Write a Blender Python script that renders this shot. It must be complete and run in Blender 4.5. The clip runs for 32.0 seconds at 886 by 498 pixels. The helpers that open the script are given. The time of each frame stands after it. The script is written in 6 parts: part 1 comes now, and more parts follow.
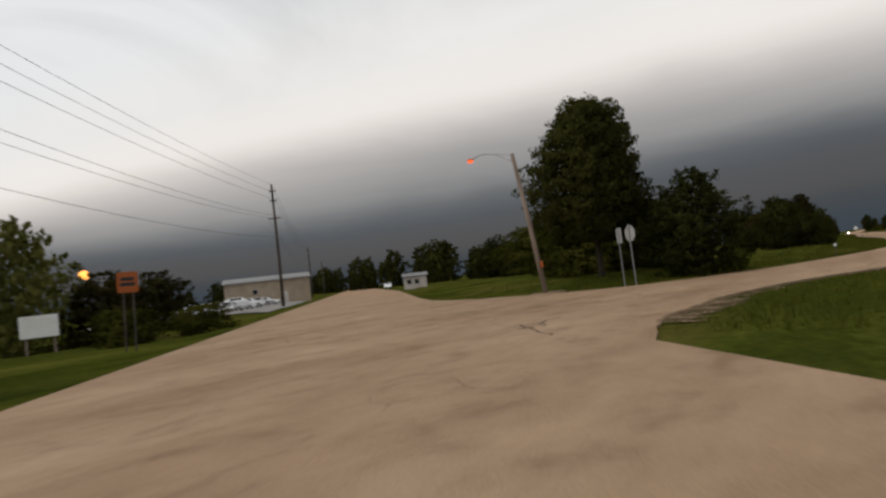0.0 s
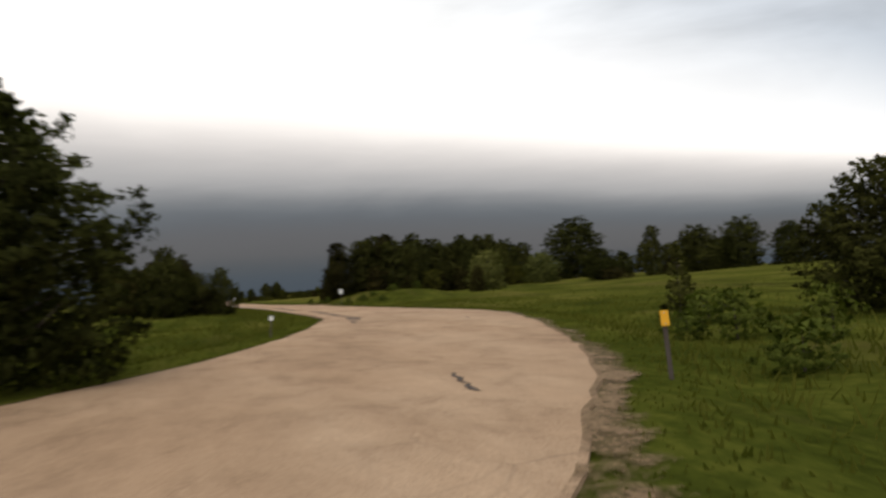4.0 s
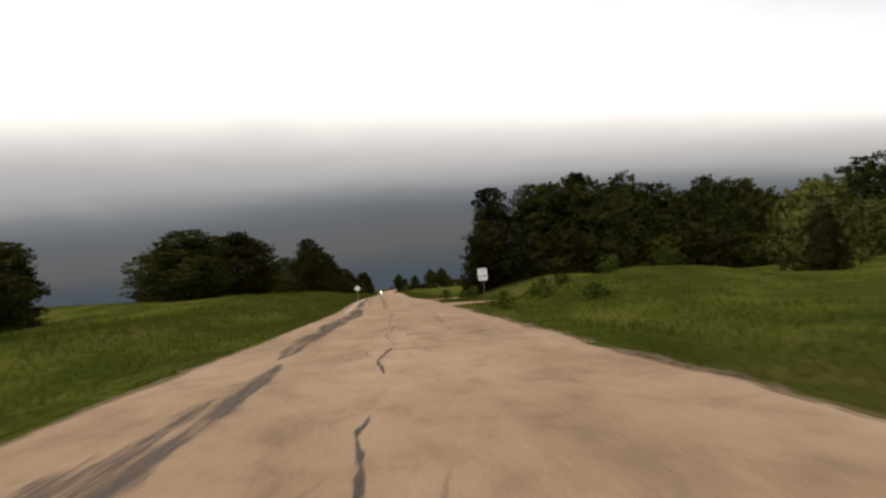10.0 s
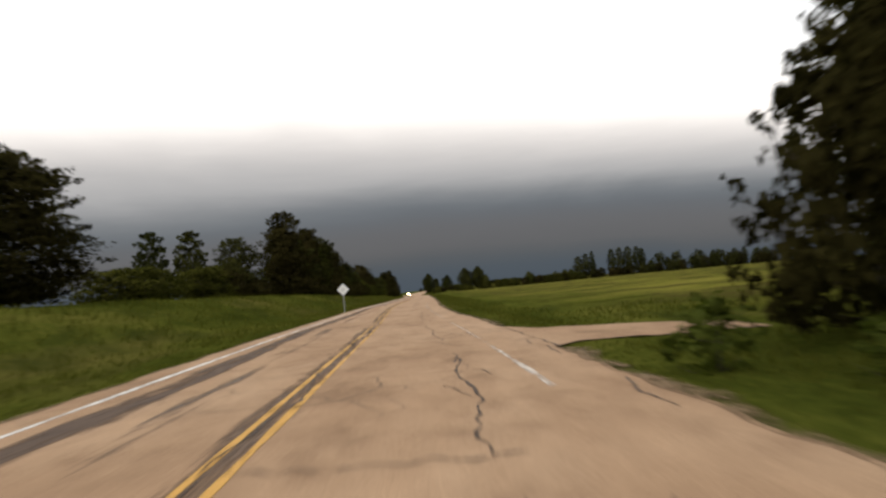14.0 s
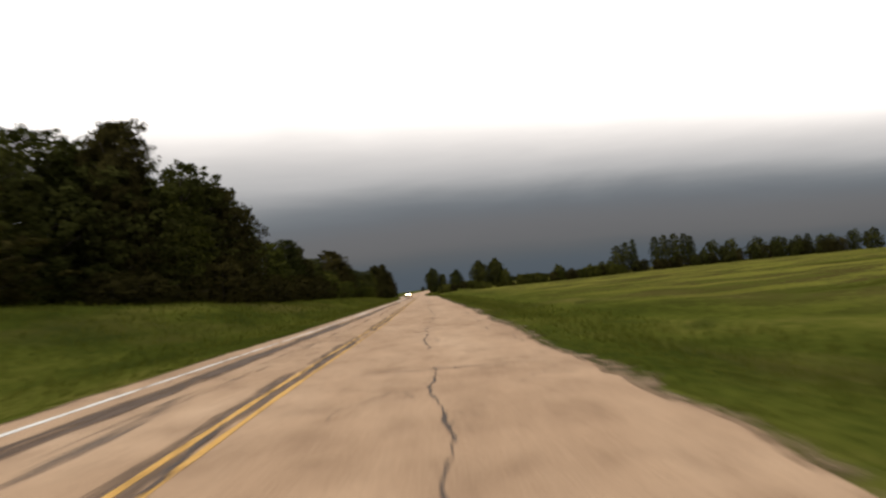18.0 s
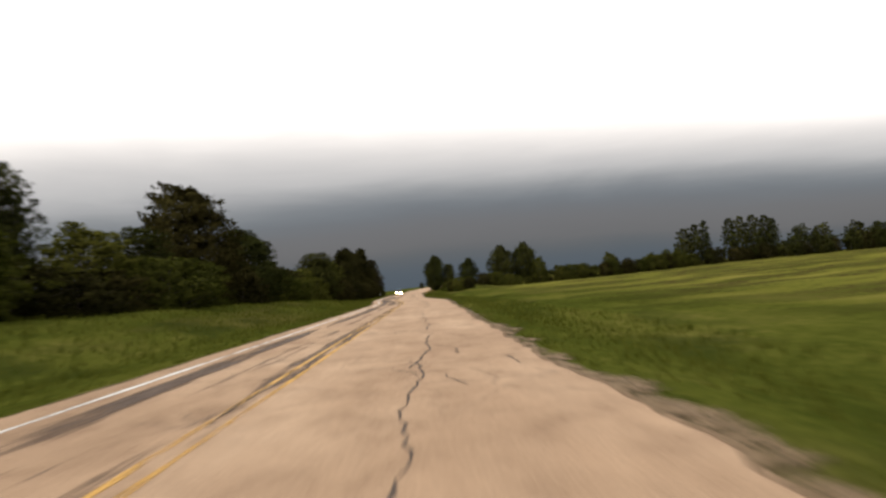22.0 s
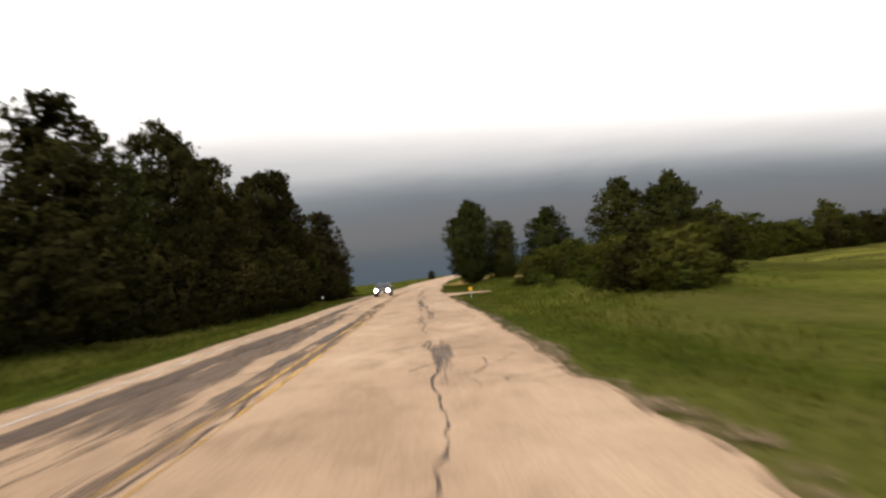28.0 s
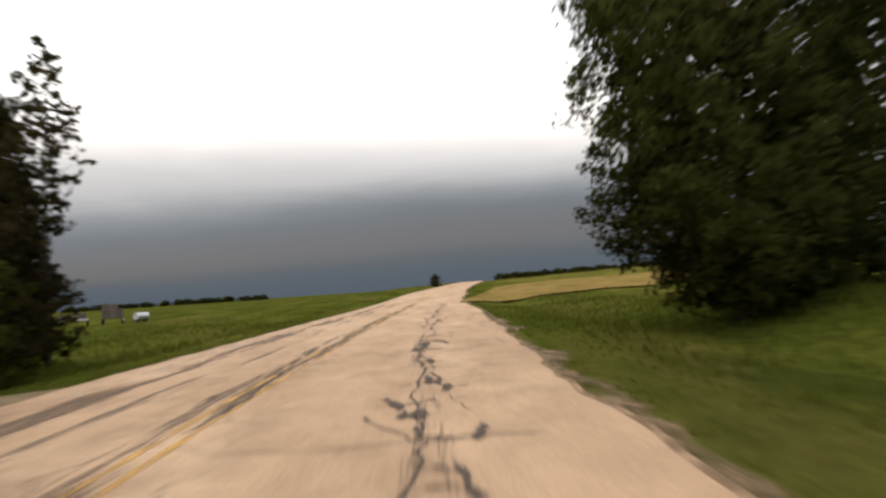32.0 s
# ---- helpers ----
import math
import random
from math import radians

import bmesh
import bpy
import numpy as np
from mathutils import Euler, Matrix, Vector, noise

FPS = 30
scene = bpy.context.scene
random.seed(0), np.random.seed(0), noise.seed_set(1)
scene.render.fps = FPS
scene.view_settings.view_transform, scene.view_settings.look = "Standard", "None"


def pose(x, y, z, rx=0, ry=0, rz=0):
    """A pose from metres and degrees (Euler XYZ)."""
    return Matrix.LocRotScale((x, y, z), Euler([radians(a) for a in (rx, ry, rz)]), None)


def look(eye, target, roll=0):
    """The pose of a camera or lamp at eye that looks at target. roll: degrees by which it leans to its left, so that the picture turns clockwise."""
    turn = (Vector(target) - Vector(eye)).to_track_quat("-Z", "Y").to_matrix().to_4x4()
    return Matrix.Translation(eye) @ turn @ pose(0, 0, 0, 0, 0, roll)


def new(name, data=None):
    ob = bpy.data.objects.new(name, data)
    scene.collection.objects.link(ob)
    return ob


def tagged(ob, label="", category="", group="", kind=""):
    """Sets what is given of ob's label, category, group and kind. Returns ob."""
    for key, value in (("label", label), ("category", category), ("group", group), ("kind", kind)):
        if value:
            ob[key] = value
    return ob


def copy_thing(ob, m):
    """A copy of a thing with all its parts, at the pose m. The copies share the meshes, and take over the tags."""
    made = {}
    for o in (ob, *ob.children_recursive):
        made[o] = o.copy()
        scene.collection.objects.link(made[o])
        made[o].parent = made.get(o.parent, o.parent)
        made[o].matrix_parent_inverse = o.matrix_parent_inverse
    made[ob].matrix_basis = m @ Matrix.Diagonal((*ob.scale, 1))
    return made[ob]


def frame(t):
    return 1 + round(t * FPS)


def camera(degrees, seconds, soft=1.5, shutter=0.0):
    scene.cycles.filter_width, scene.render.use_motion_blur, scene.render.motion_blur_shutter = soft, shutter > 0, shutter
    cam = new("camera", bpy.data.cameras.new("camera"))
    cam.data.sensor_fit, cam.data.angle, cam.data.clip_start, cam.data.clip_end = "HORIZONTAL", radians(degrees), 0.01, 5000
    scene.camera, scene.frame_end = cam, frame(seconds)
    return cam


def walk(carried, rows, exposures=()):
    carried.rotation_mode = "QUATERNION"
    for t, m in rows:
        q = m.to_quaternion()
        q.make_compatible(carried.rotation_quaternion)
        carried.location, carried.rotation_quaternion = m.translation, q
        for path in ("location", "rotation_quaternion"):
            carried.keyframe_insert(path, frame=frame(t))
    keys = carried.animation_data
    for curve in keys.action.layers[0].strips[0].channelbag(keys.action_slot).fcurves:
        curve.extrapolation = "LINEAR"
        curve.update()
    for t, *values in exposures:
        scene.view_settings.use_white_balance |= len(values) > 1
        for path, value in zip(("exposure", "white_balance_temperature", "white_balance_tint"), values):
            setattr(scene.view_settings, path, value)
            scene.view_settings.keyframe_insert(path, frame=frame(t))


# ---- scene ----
# camera -----------------------------------------------------------------
FOV = 68.57
PATH = [  # seconds, x, y, height, heading, tilt, lean
    (0.0, -4.82, -466.89, 1.40, -31.82, 2.49, -6.42),
    (0.5, -6.61, -463.92, 1.40, -29.02, 2.33, -5.63),
    (1.0, -7.95, -460.76, 1.40, -24.81, 2.48, -4.80),
    (1.5, -8.71, -457.50, 1.40, -19.19, 2.77, -4.29),
    (2.0, -8.90, -454.52, 1.40, -12.73, 3.31, -3.64),
    (2.5, -8.77, -452.04, 1.40, -5.36, 3.38, -3.28),
    (3.0, -8.77, -449.53, 1.40, 3.11, 3.66, -3.81),
    (3.5, -8.34, -447.03, 1.40, 11.78, 3.73, -3.41),
    (4.0, -7.57, -444.78, 1.40, 19.59, 3.53, -3.40),
    (4.5, -6.55, -442.62, 1.40, 24.64, 3.78, -3.79),
    (5.0, -5.33, -439.90, 1.40, 26.45, 3.37, -3.96),
    (5.5, -3.82, -436.59, 1.40, 25.51, 3.32, -3.98),
    (6.0, -2.21, -432.70, 1.40, 22.56, 3.36, -3.91),
    (6.5, -0.70, -428.35, 1.40, 18.70, 3.69, -3.56),
    (7.0, 0.52, -423.64, 1.40, 15.41, 3.90, -3.33),
    (7.5, 1.47, -418.75, 1.40, 12.94, 4.02, -3.05),
    (8.0, 2.20, -413.75, 1.40, 10.78, 3.89, -2.74),
    (8.5, 2.75, -408.66, 1.40, 8.53, 3.86, -2.78),
    (9.0, 3.15, -403.39, 1.40, 6.46, 3.77, -2.86),
    (9.5, 3.44, -397.87, 1.40, 5.17, 3.49, -3.09),
    (10.0, 3.73, -391.98, 1.40, 4.44, 3.29, -4.00),
    (10.5, 4.04, -385.77, 1.40, 3.66, 3.57, -4.46),
    (11.0, 4.25, -379.29, 1.40, 3.37, 3.28, -4.93),
    (11.5, 4.44, -372.61, 1.40, 2.99, 3.45, -5.27),
    (12.0, 4.69, -365.80, 1.40, 2.51, 3.21, -5.41),
    (12.5, 4.78, -358.82, 1.40, 2.14, 3.39, -4.80),
    (13.0, 4.89, -351.58, 1.40, 1.99, 3.53, -4.40),
    (13.5, 4.77, -343.94, 1.40, 1.85, 3.52, -3.77),
    (14.0, 4.72, -335.94, 1.40, 1.74, 3.63, -3.97),
    (14.5, 4.64, -327.65, 1.40, 1.59, 3.67, -3.81),
    (15.5, 3.99, -309.88, 1.40, 1.53, 3.64, -4.29),
    (16.5, 3.35, -292.11, 1.40, 1.46, 3.62, -4.78),
    (17.0, 3.32, -282.32, 1.40, 1.54, 3.69, -4.76),
    (17.5, 3.38, -272.12, 1.40, 1.65, 3.52, -4.54),
    (18.0, 3.47, -261.61, 1.40, 1.69, 3.57, -4.54),
    (18.5, 3.57, -250.96, 1.40, 1.64, 3.39, -4.47),
    (19.0, 3.64, -240.34, 1.40, 1.62, 3.43, -4.43),
    (19.5, 3.63, -229.82, 1.40, 1.61, 3.43, -4.38),
    (20.0, 3.66, -219.38, 1.40, 1.72, 3.57, -4.29),
    (20.5, 3.69, -208.97, 1.40, 1.76, 3.52, -4.02),
    (21.0, 3.72, -198.56, 1.40, 1.71, 3.28, -4.12),
    (21.5, 3.72, -188.33, 1.40, 1.64, 3.27, -3.97),
    (22.0, 3.73, -178.43, 1.40, 1.61, 3.33, -4.15),
    (22.5, 3.71, -168.89, 1.40, 1.57, 2.87, -3.73),
    (23.0, 3.56, -159.61, 1.40, 1.47, 2.89, -3.82),
    (23.5, 3.56, -150.29, 1.40, 1.49, 3.09, -3.93),
    (24.0, 3.55, -140.89, 1.40, 1.43, 3.11, -3.74),
    (24.5, 3.54, -131.42, 1.40, 1.47, 3.00, -3.54),
    (25.0, 3.53, -121.95, 1.40, 1.54, 3.07, -3.53),
    (25.5, 3.44, -112.61, 1.40, 1.49, 3.18, -3.45),
    (26.5, 2.29, -94.74, 1.40, 1.45, 2.87, -3.97),
    (27.5, 1.14, -76.87, 1.40, 1.42, 2.56, -4.48),
    (28.0, 1.03, -67.88, 1.40, 1.18, 2.59, -4.70),
    (28.5, 0.91, -58.75, 1.40, 0.99, 2.44, -4.58),
    (29.0, 0.84, -49.60, 1.40, 0.89, 2.51, -4.46),
    (29.5, 0.73, -40.70, 1.40, 0.84, 2.74, -4.63),
    (30.0, 0.55, -32.14, 1.40, 0.70, 2.75, -4.67),
    (30.5, 0.36, -23.96, 1.40, 0.62, 2.70, -4.28),
    (31.0, 0.17, -15.98, 1.40, 0.74, 2.81, -4.11),
    (31.5, 0.07, -8.02, 1.40, 1.00, 3.37, -2.92),
    (32.0, 0.00, -0.00, 1.40, 1.24, 3.31, -3.74),
]
cam = camera(FOV, 32.0, soft=2.5, shutter=0.5)
walk(cam, [(t, look((x, y, z), (x + math.sin(radians(a)) * math.cos(radians(p)), y + math.cos(radians(a)) * math.cos(radians(p)), z + math.sin(radians(p))), r))
           for t, x, y, z, a, p, r in PATH],
     exposures=[(0, -0.45), (1, -0.25), (2, 0.25), (3, 0.42), (4.5, -0.05), (6.5, -0.05), (8, 0.0), (11, 0.1), (13, 0.15), (17, 0.25), (21, 0.4), (25, 0.55), (32, 0.6)])

# world and light ----------------------------------------------------------
STORM = radians(-9)       # the shelf cloud's crown, clockwise from the road's line
world = bpy.data.worlds.new("storm_sky")
scene.world = world
world.use_nodes = True


class Nodes:
    """A short way to write a node tree."""

    def __init__(self, tree):
        self.tree = tree
        tree.nodes.clear()

    def link(self, a, b):
        self.tree.links.new(a, b)

    def math(self, op, a, b=None, clamp=False):
        n = self.tree.nodes.new("ShaderNodeMath")
        n.operation, n.use_clamp = op, clamp
        for i, v in enumerate((a, b)):
            if v is None:
                continue
            if isinstance(v, (int, float)):
                n.inputs[i].default_value = v
            else:
                self.link(v, n.inputs[i])
        return n.outputs[0]

    def ramp(self, fac, stops, interp="LINEAR"):
        n = self.tree.nodes.new("ShaderNodeValToRGB")
        n.color_ramp.interpolation = interp
        e = n.color_ramp.elements
        while len(e) < len(stops):
            e.new(0.5)
        for s, (pos, col) in zip(e, stops):
            s.position = pos
            s.color = (*col, 1) if isinstance(col, tuple) else (col, col, col, 1)
        self.link(fac, n.inputs[0])
        return n.outputs[0]

    def noise(self, vec, scale, detail=4, rough=0.55, dist=0.0):
        n = self.tree.nodes.new("ShaderNodeTexNoise")
        n.inputs["Scale"].default_value, n.inputs["Detail"].default_value = scale, detail
        n.inputs["Roughness"].default_value, n.inputs["Distortion"].default_value = rough, dist
        if vec is not None:
            self.link(vec, n.inputs["Vector"])
        return n.outputs["Fac"]

    def mapped(self, vec, scale=(1, 1, 1), rot=(0, 0, 0), loc=(0, 0, 0)):
        n = self.tree.nodes.new("ShaderNodeMapping")
        n.inputs["Scale"].default_value, n.inputs["Rotation"].default_value, n.inputs["Location"].default_value = scale, rot, loc
        self.link(vec, n.inputs["Vector"])
        return n.outputs[0]

    def mix(self, fac, a, b, blend="MIX"):
        n = self.tree.nodes.new("ShaderNodeMix")
        n.data_type, n.blend_type = "RGBA", blend
        for i, v in ((0, fac), (6, a), (7, b)):
            if isinstance(v, (int, float)):
                n.inputs[i].default_value = v
            elif isinstance(v, tuple):
                n.inputs[i].default_value = (*v, 1)
            else:
                self.link(v, n.inputs[i])
        return n.outputs[2]


def build_sky():
    N = Nodes(world.node_tree)
    nodes = world.node_tree.nodes
    tc = nodes.new("ShaderNodeTexCoord").outputs["Generated"]
    sep = nodes.new("ShaderNodeSeparateXYZ")
    N.link(tc, sep.inputs[0])
    x, y, z = sep.outputs
    toward = N.math("ADD", N.math("MULTIPLY", x, math.sin(STORM)), N.math("MULTIPLY", y, math.cos(STORM)))
    height = N.math("ADD", N.math("MULTIPLY", toward, 0.98), 0.02)
    height = N.math("MAXIMUM", height, 0.06)
    arch = N.math("MULTIPLY", N.math("SUBTRACT", z, 0.06), 8.0, True)      # the cloud's front arches over a level dark base
    low = N.math("MULTIPLY", z, N.math("SUBTRACT", 1.0, N.math("SUBTRACT", N.math("MULTIPLY", N.math("MINIMUM", x, 0.0), 0.88), N.math("MULTIPLY", N.math("MAXIMUM", N.math("SUBTRACT", x, 0.32), 0.0), 1.4))))      # the base hangs lower to both sides
    lift = N.math("ADD", low, N.math("MULTIPLY", N.math("SUBTRACT", N.math("DIVIDE", z, height), low), arch))
    wisps = N.noise(N.mapped(tc, (1.3, 1.3, 5.0)), 1.8, 5, 0.55, 0.6)
    fine = N.noise(N.mapped(tc, (2.5, 2.5, 22.0)), 3.0, 4, 0.6, 0.3)
    wob = N.math("ADD", N.math("MULTIPLY", N.math("SUBTRACT", wisps, 0.5), 0.030), N.math("MULTIPLY", N.math("SUBTRACT", fine, 0.5), 0.010))
    lift = N.math("ADD", lift, wob)
    cloud = N.ramp(N.math("MULTIPLY", lift, 1.68, True), [
        (0.0, (0.048, 0.061, 0.077)), (0.045, (0.050, 0.063, 0.079)), (0.078, (0.064, 0.070, 0.078)), (0.105, (0.087, 0.085, 0.088)), (0.160, (0.097, 0.095, 0.098)), (0.195, (0.096, 0.102, 0.111)),
        (0.225, (0.116, 0.125, 0.135)), (0.258, (0.186, 0.190, 0.195)), (0.295, (0.315, 0.309, 0.308)), (0.350, (0.430, 0.412, 0.400)), (0.402, (0.59, 0.555, 0.53)),
        (0.455, (0.84, 0.79, 0.745)), (0.51, (1.0, 0.95, 0.90)), (0.64, (0.95, 0.93, 0.905)), (1.0, (0.84, 0.86, 0.88))], "B_SPLINE")
    top = N.math("MULTIPLY", N.math("SUBTRACT", lift, 0.30), 3.0, True)
    streak = N.ramp(N.noise(N.mapped(tc, (1.0, 1.6, 3.5), (0.2, 0.1, 0.5)), 1.3, 5, 0.55, 0.8), [(0.34, 0.66), (0.60, 1.05)])
    cloud = N.mix(N.math("MULTIPLY", top, 0.9), cloud, N.mix(1.0, cloud, streak, "MULTIPLY"))
    east = N.ramp(x, [(0.30, (1.0, 1.0, 1.0)), (0.56, (0.74, 0.76, 0.79)), (0.80, (0.52, 0.555, 0.60))])      # thinner, bluer cloud aloft to the east
    cloud = N.mix(top, cloud, N.mix(1.0, cloud, east, "MULTIPLY"))
    sky = nodes.new("ShaderNodeTexSky")
    sky.sky_type, sky.sun_disc = "NISHITA", False
    sky.sun_elevation, sky.sun_rotation = radians(52), radians(200)
    bg1 = nodes.new("ShaderNodeBackground")
    bg1.inputs["Strength"].default_value = 1.25
    N.link(cloud, bg1.inputs["Color"])
    bg2 = nodes.new("ShaderNodeBackground")
    bg2.inputs["Strength"].default_value = 0.05
    N.link(sky.outputs[0], bg2.inputs["Color"])
    mixer = nodes.new("ShaderNodeMixShader")
    mixer.inputs[0].default_value = 0.04
    N.link(bg1.outputs[0], mixer.inputs[1])
    N.link(bg2.outputs[0], mixer.inputs[2])
    out = nodes.new("ShaderNodeOutputWorld")
    N.link(mixer.outputs[0], out.inputs[0])


build_sky()
sun = new("sun", bpy.data.lights.new("sun", "SUN"))
sun.data.energy, sun.data.angle, sun.data.color = 0.9, radians(35), (1.0, 0.95, 0.88)
sun.matrix_world = look((0, 0, 0), (math.sin(radians(20)) * 0.6, math.cos(radians(20)) * 0.6, -0.8))

# materials ----------------------------------------------------------------
def material(name, colors, scale=3.0, rough=0.8, metal=0.0, bump=0.3, detail=6.0, fine=40.0, spec=0.3, stretch=(1, 1, 1)):
    """A surface of two or three colours mixed by coarse and fine noise, with fine relief."""
    m = bpy.data.materials.new(name)
    m.use_nodes = True
    N = Nodes(m.node_tree)
    nodes = m.node_tree.nodes
    tc = N.mapped(nodes.new("ShaderNodeNewGeometry").outputs["Position"], stretch)
    a = N.noise(tc, scale, detail, 0.6)
    b = N.noise(tc, fine, 3.0, 0.6)
    fac = N.math("ADD", N.math("MULTIPLY", a, 0.7), N.math("MULTIPLY", b, 0.3))
    n = len(colors)
    col = N.ramp(fac, [(0.32 + 0.36 * i / max(1, n - 1), c) for i, c in enumerate(colors)])
    sh = nodes.new("ShaderNodeBsdfPrincipled")
    N.link(col, sh.inputs["Base Color"])
    sh.inputs["Roughness"].default_value, sh.inputs["Metallic"].default_value = rough, metal
    sh.inputs["Specular IOR Level"].default_value = spec
    if bump:
        bp = nodes.new("ShaderNodeBump")
        bp.inputs["Strength"].default_value, bp.inputs["Distance"].default_value = bump, 0.02
        N.link(b, bp.inputs["Height"])
        N.link(bp.outputs[0], sh.inputs["Normal"])
    out = nodes.new("ShaderNodeOutputMaterial")
    N.link(sh.outputs[0], out.inputs[0])
    return m


def worn_material(name, colors, cover, scale=1.0, stretch=(1, 0.2, 1), edge=0.25, rough=0.85):
    """A thin coat on the road, worn through in streaks and towards its edges."""
    m = bpy.data.materials.new(name)
    m.use_nodes = True
    N = Nodes(m.node_tree)
    nodes = m.node_tree.nodes
    pos = nodes.new("ShaderNodeNewGeometry").outputs["Position"]
    uv = nodes.new("ShaderNodeSeparateXYZ")
    N.link(nodes.new("ShaderNodeTexCoord").outputs["UV"], uv.inputs[0])
    u = uv.outputs[0]
    side = N.math("MULTIPLY", N.math("MULTIPLY", u, N.math("SUBTRACT", 1.0, u)), 1.0 / edge, True)
    tc = N.mapped(pos, stretch)
    a = N.noise(tc, 2.2 * scale, 6.0, 0.65)
    c = N.noise(tc, 17.0 * scale, 4.0, 0.6)
    big = N.noise(pos, 0.12, 3.0, 0.5)
    f = N.math("ADD", N.math("MULTIPLY", a, 0.55), N.math("ADD", N.math("MULTIPLY", c, 0.2), N.math("MULTIPLY", big, 0.35)))
    f = N.math("ADD", f, N.math("MULTIPLY", N.math("SUBTRACT", side, 1.0), 0.30))
    f = N.math("MULTIPLY", N.math("SUBTRACT", f, 0.60 - 0.25 * cover), 7.0, True)
    col = N.ramp(c, [(0.35, colors[0]), (0.65, colors[1])])
    sh = nodes.new("ShaderNodeBsdfPrincipled")
    N.link(col, sh.inputs["Base Color"])
    sh.inputs["Roughness"].default_value = rough
    sh.inputs["Specular IOR Level"].default_value = 0.25
    tr = nodes.new("ShaderNodeBsdfTransparent")
    mx = nodes.new("ShaderNodeMixShader")
    N.link(f, mx.inputs[0])
    N.link(tr.outputs[0], mx.inputs[1])
    N.link(sh.outputs[0], mx.inputs[2])
    out = nodes.new("ShaderNodeOutputMaterial")
    N.link(mx.outputs[0], out.inputs[0])
    return m


def leaf_material(name, dark, light, trans=0.25):
    m = bpy.data.materials.new(name)
    m.use_nodes = True
    N = Nodes(m.node_tree)
    nodes = m.node_tree.nodes
    geo = nodes.new("ShaderNodeNewGeometry")
    isl = geo.outputs["Random Per Island"]
    big = N.noise(geo.outputs["Position"], 0.45, 3.0)
    fac = N.math("ADD", N.math("MULTIPLY", isl, 0.26), N.math("MULTIPLY", big, 0.85))
    col = N.ramp(fac, [(0.29, dark), (0.82, light)])
    info = nodes.new("ShaderNodeObjectInfo").outputs["Random"]
    col = N.mix(1.0, col, N.ramp(info, [(0.0, (0.78, 0.82, 0.8)), (1.0, (1.18, 1.12, 1.05))]), "MULTIPLY")
    d = nodes.new("ShaderNodeBsdfDiffuse")
    g = nodes.new("ShaderNodeBsdfTranslucent")
    N.link(col, d.inputs[0])
    N.link(N.mix(1.0, col, (1.1, 1.25, 0.6), "MULTIPLY"), g.inputs[0])
    mx = nodes.new("ShaderNodeMixShader")
    mx.inputs[0].default_value = trans
    N.link(d.outputs[0], mx.inputs[1])
    N.link(g.outputs[0], mx.inputs[2])
    out = nodes.new("ShaderNodeOutputMaterial")
    N.link(mx.outputs[0], out.inputs[0])
    return m


def glow_material(name, color, strength):
    m = bpy.data.materials.new(name)
    m.use_nodes = True
    N = Nodes(m.node_tree)
    e = m.node_tree.nodes.new("ShaderNodeEmission")
    e.inputs[0].default_value, e.inputs[1].default_value = (*color, 1), strength
    out = m.node_tree.nodes.new("ShaderNodeOutputMaterial")
    N.link(e.outputs[0], out.inputs[0])
    return m




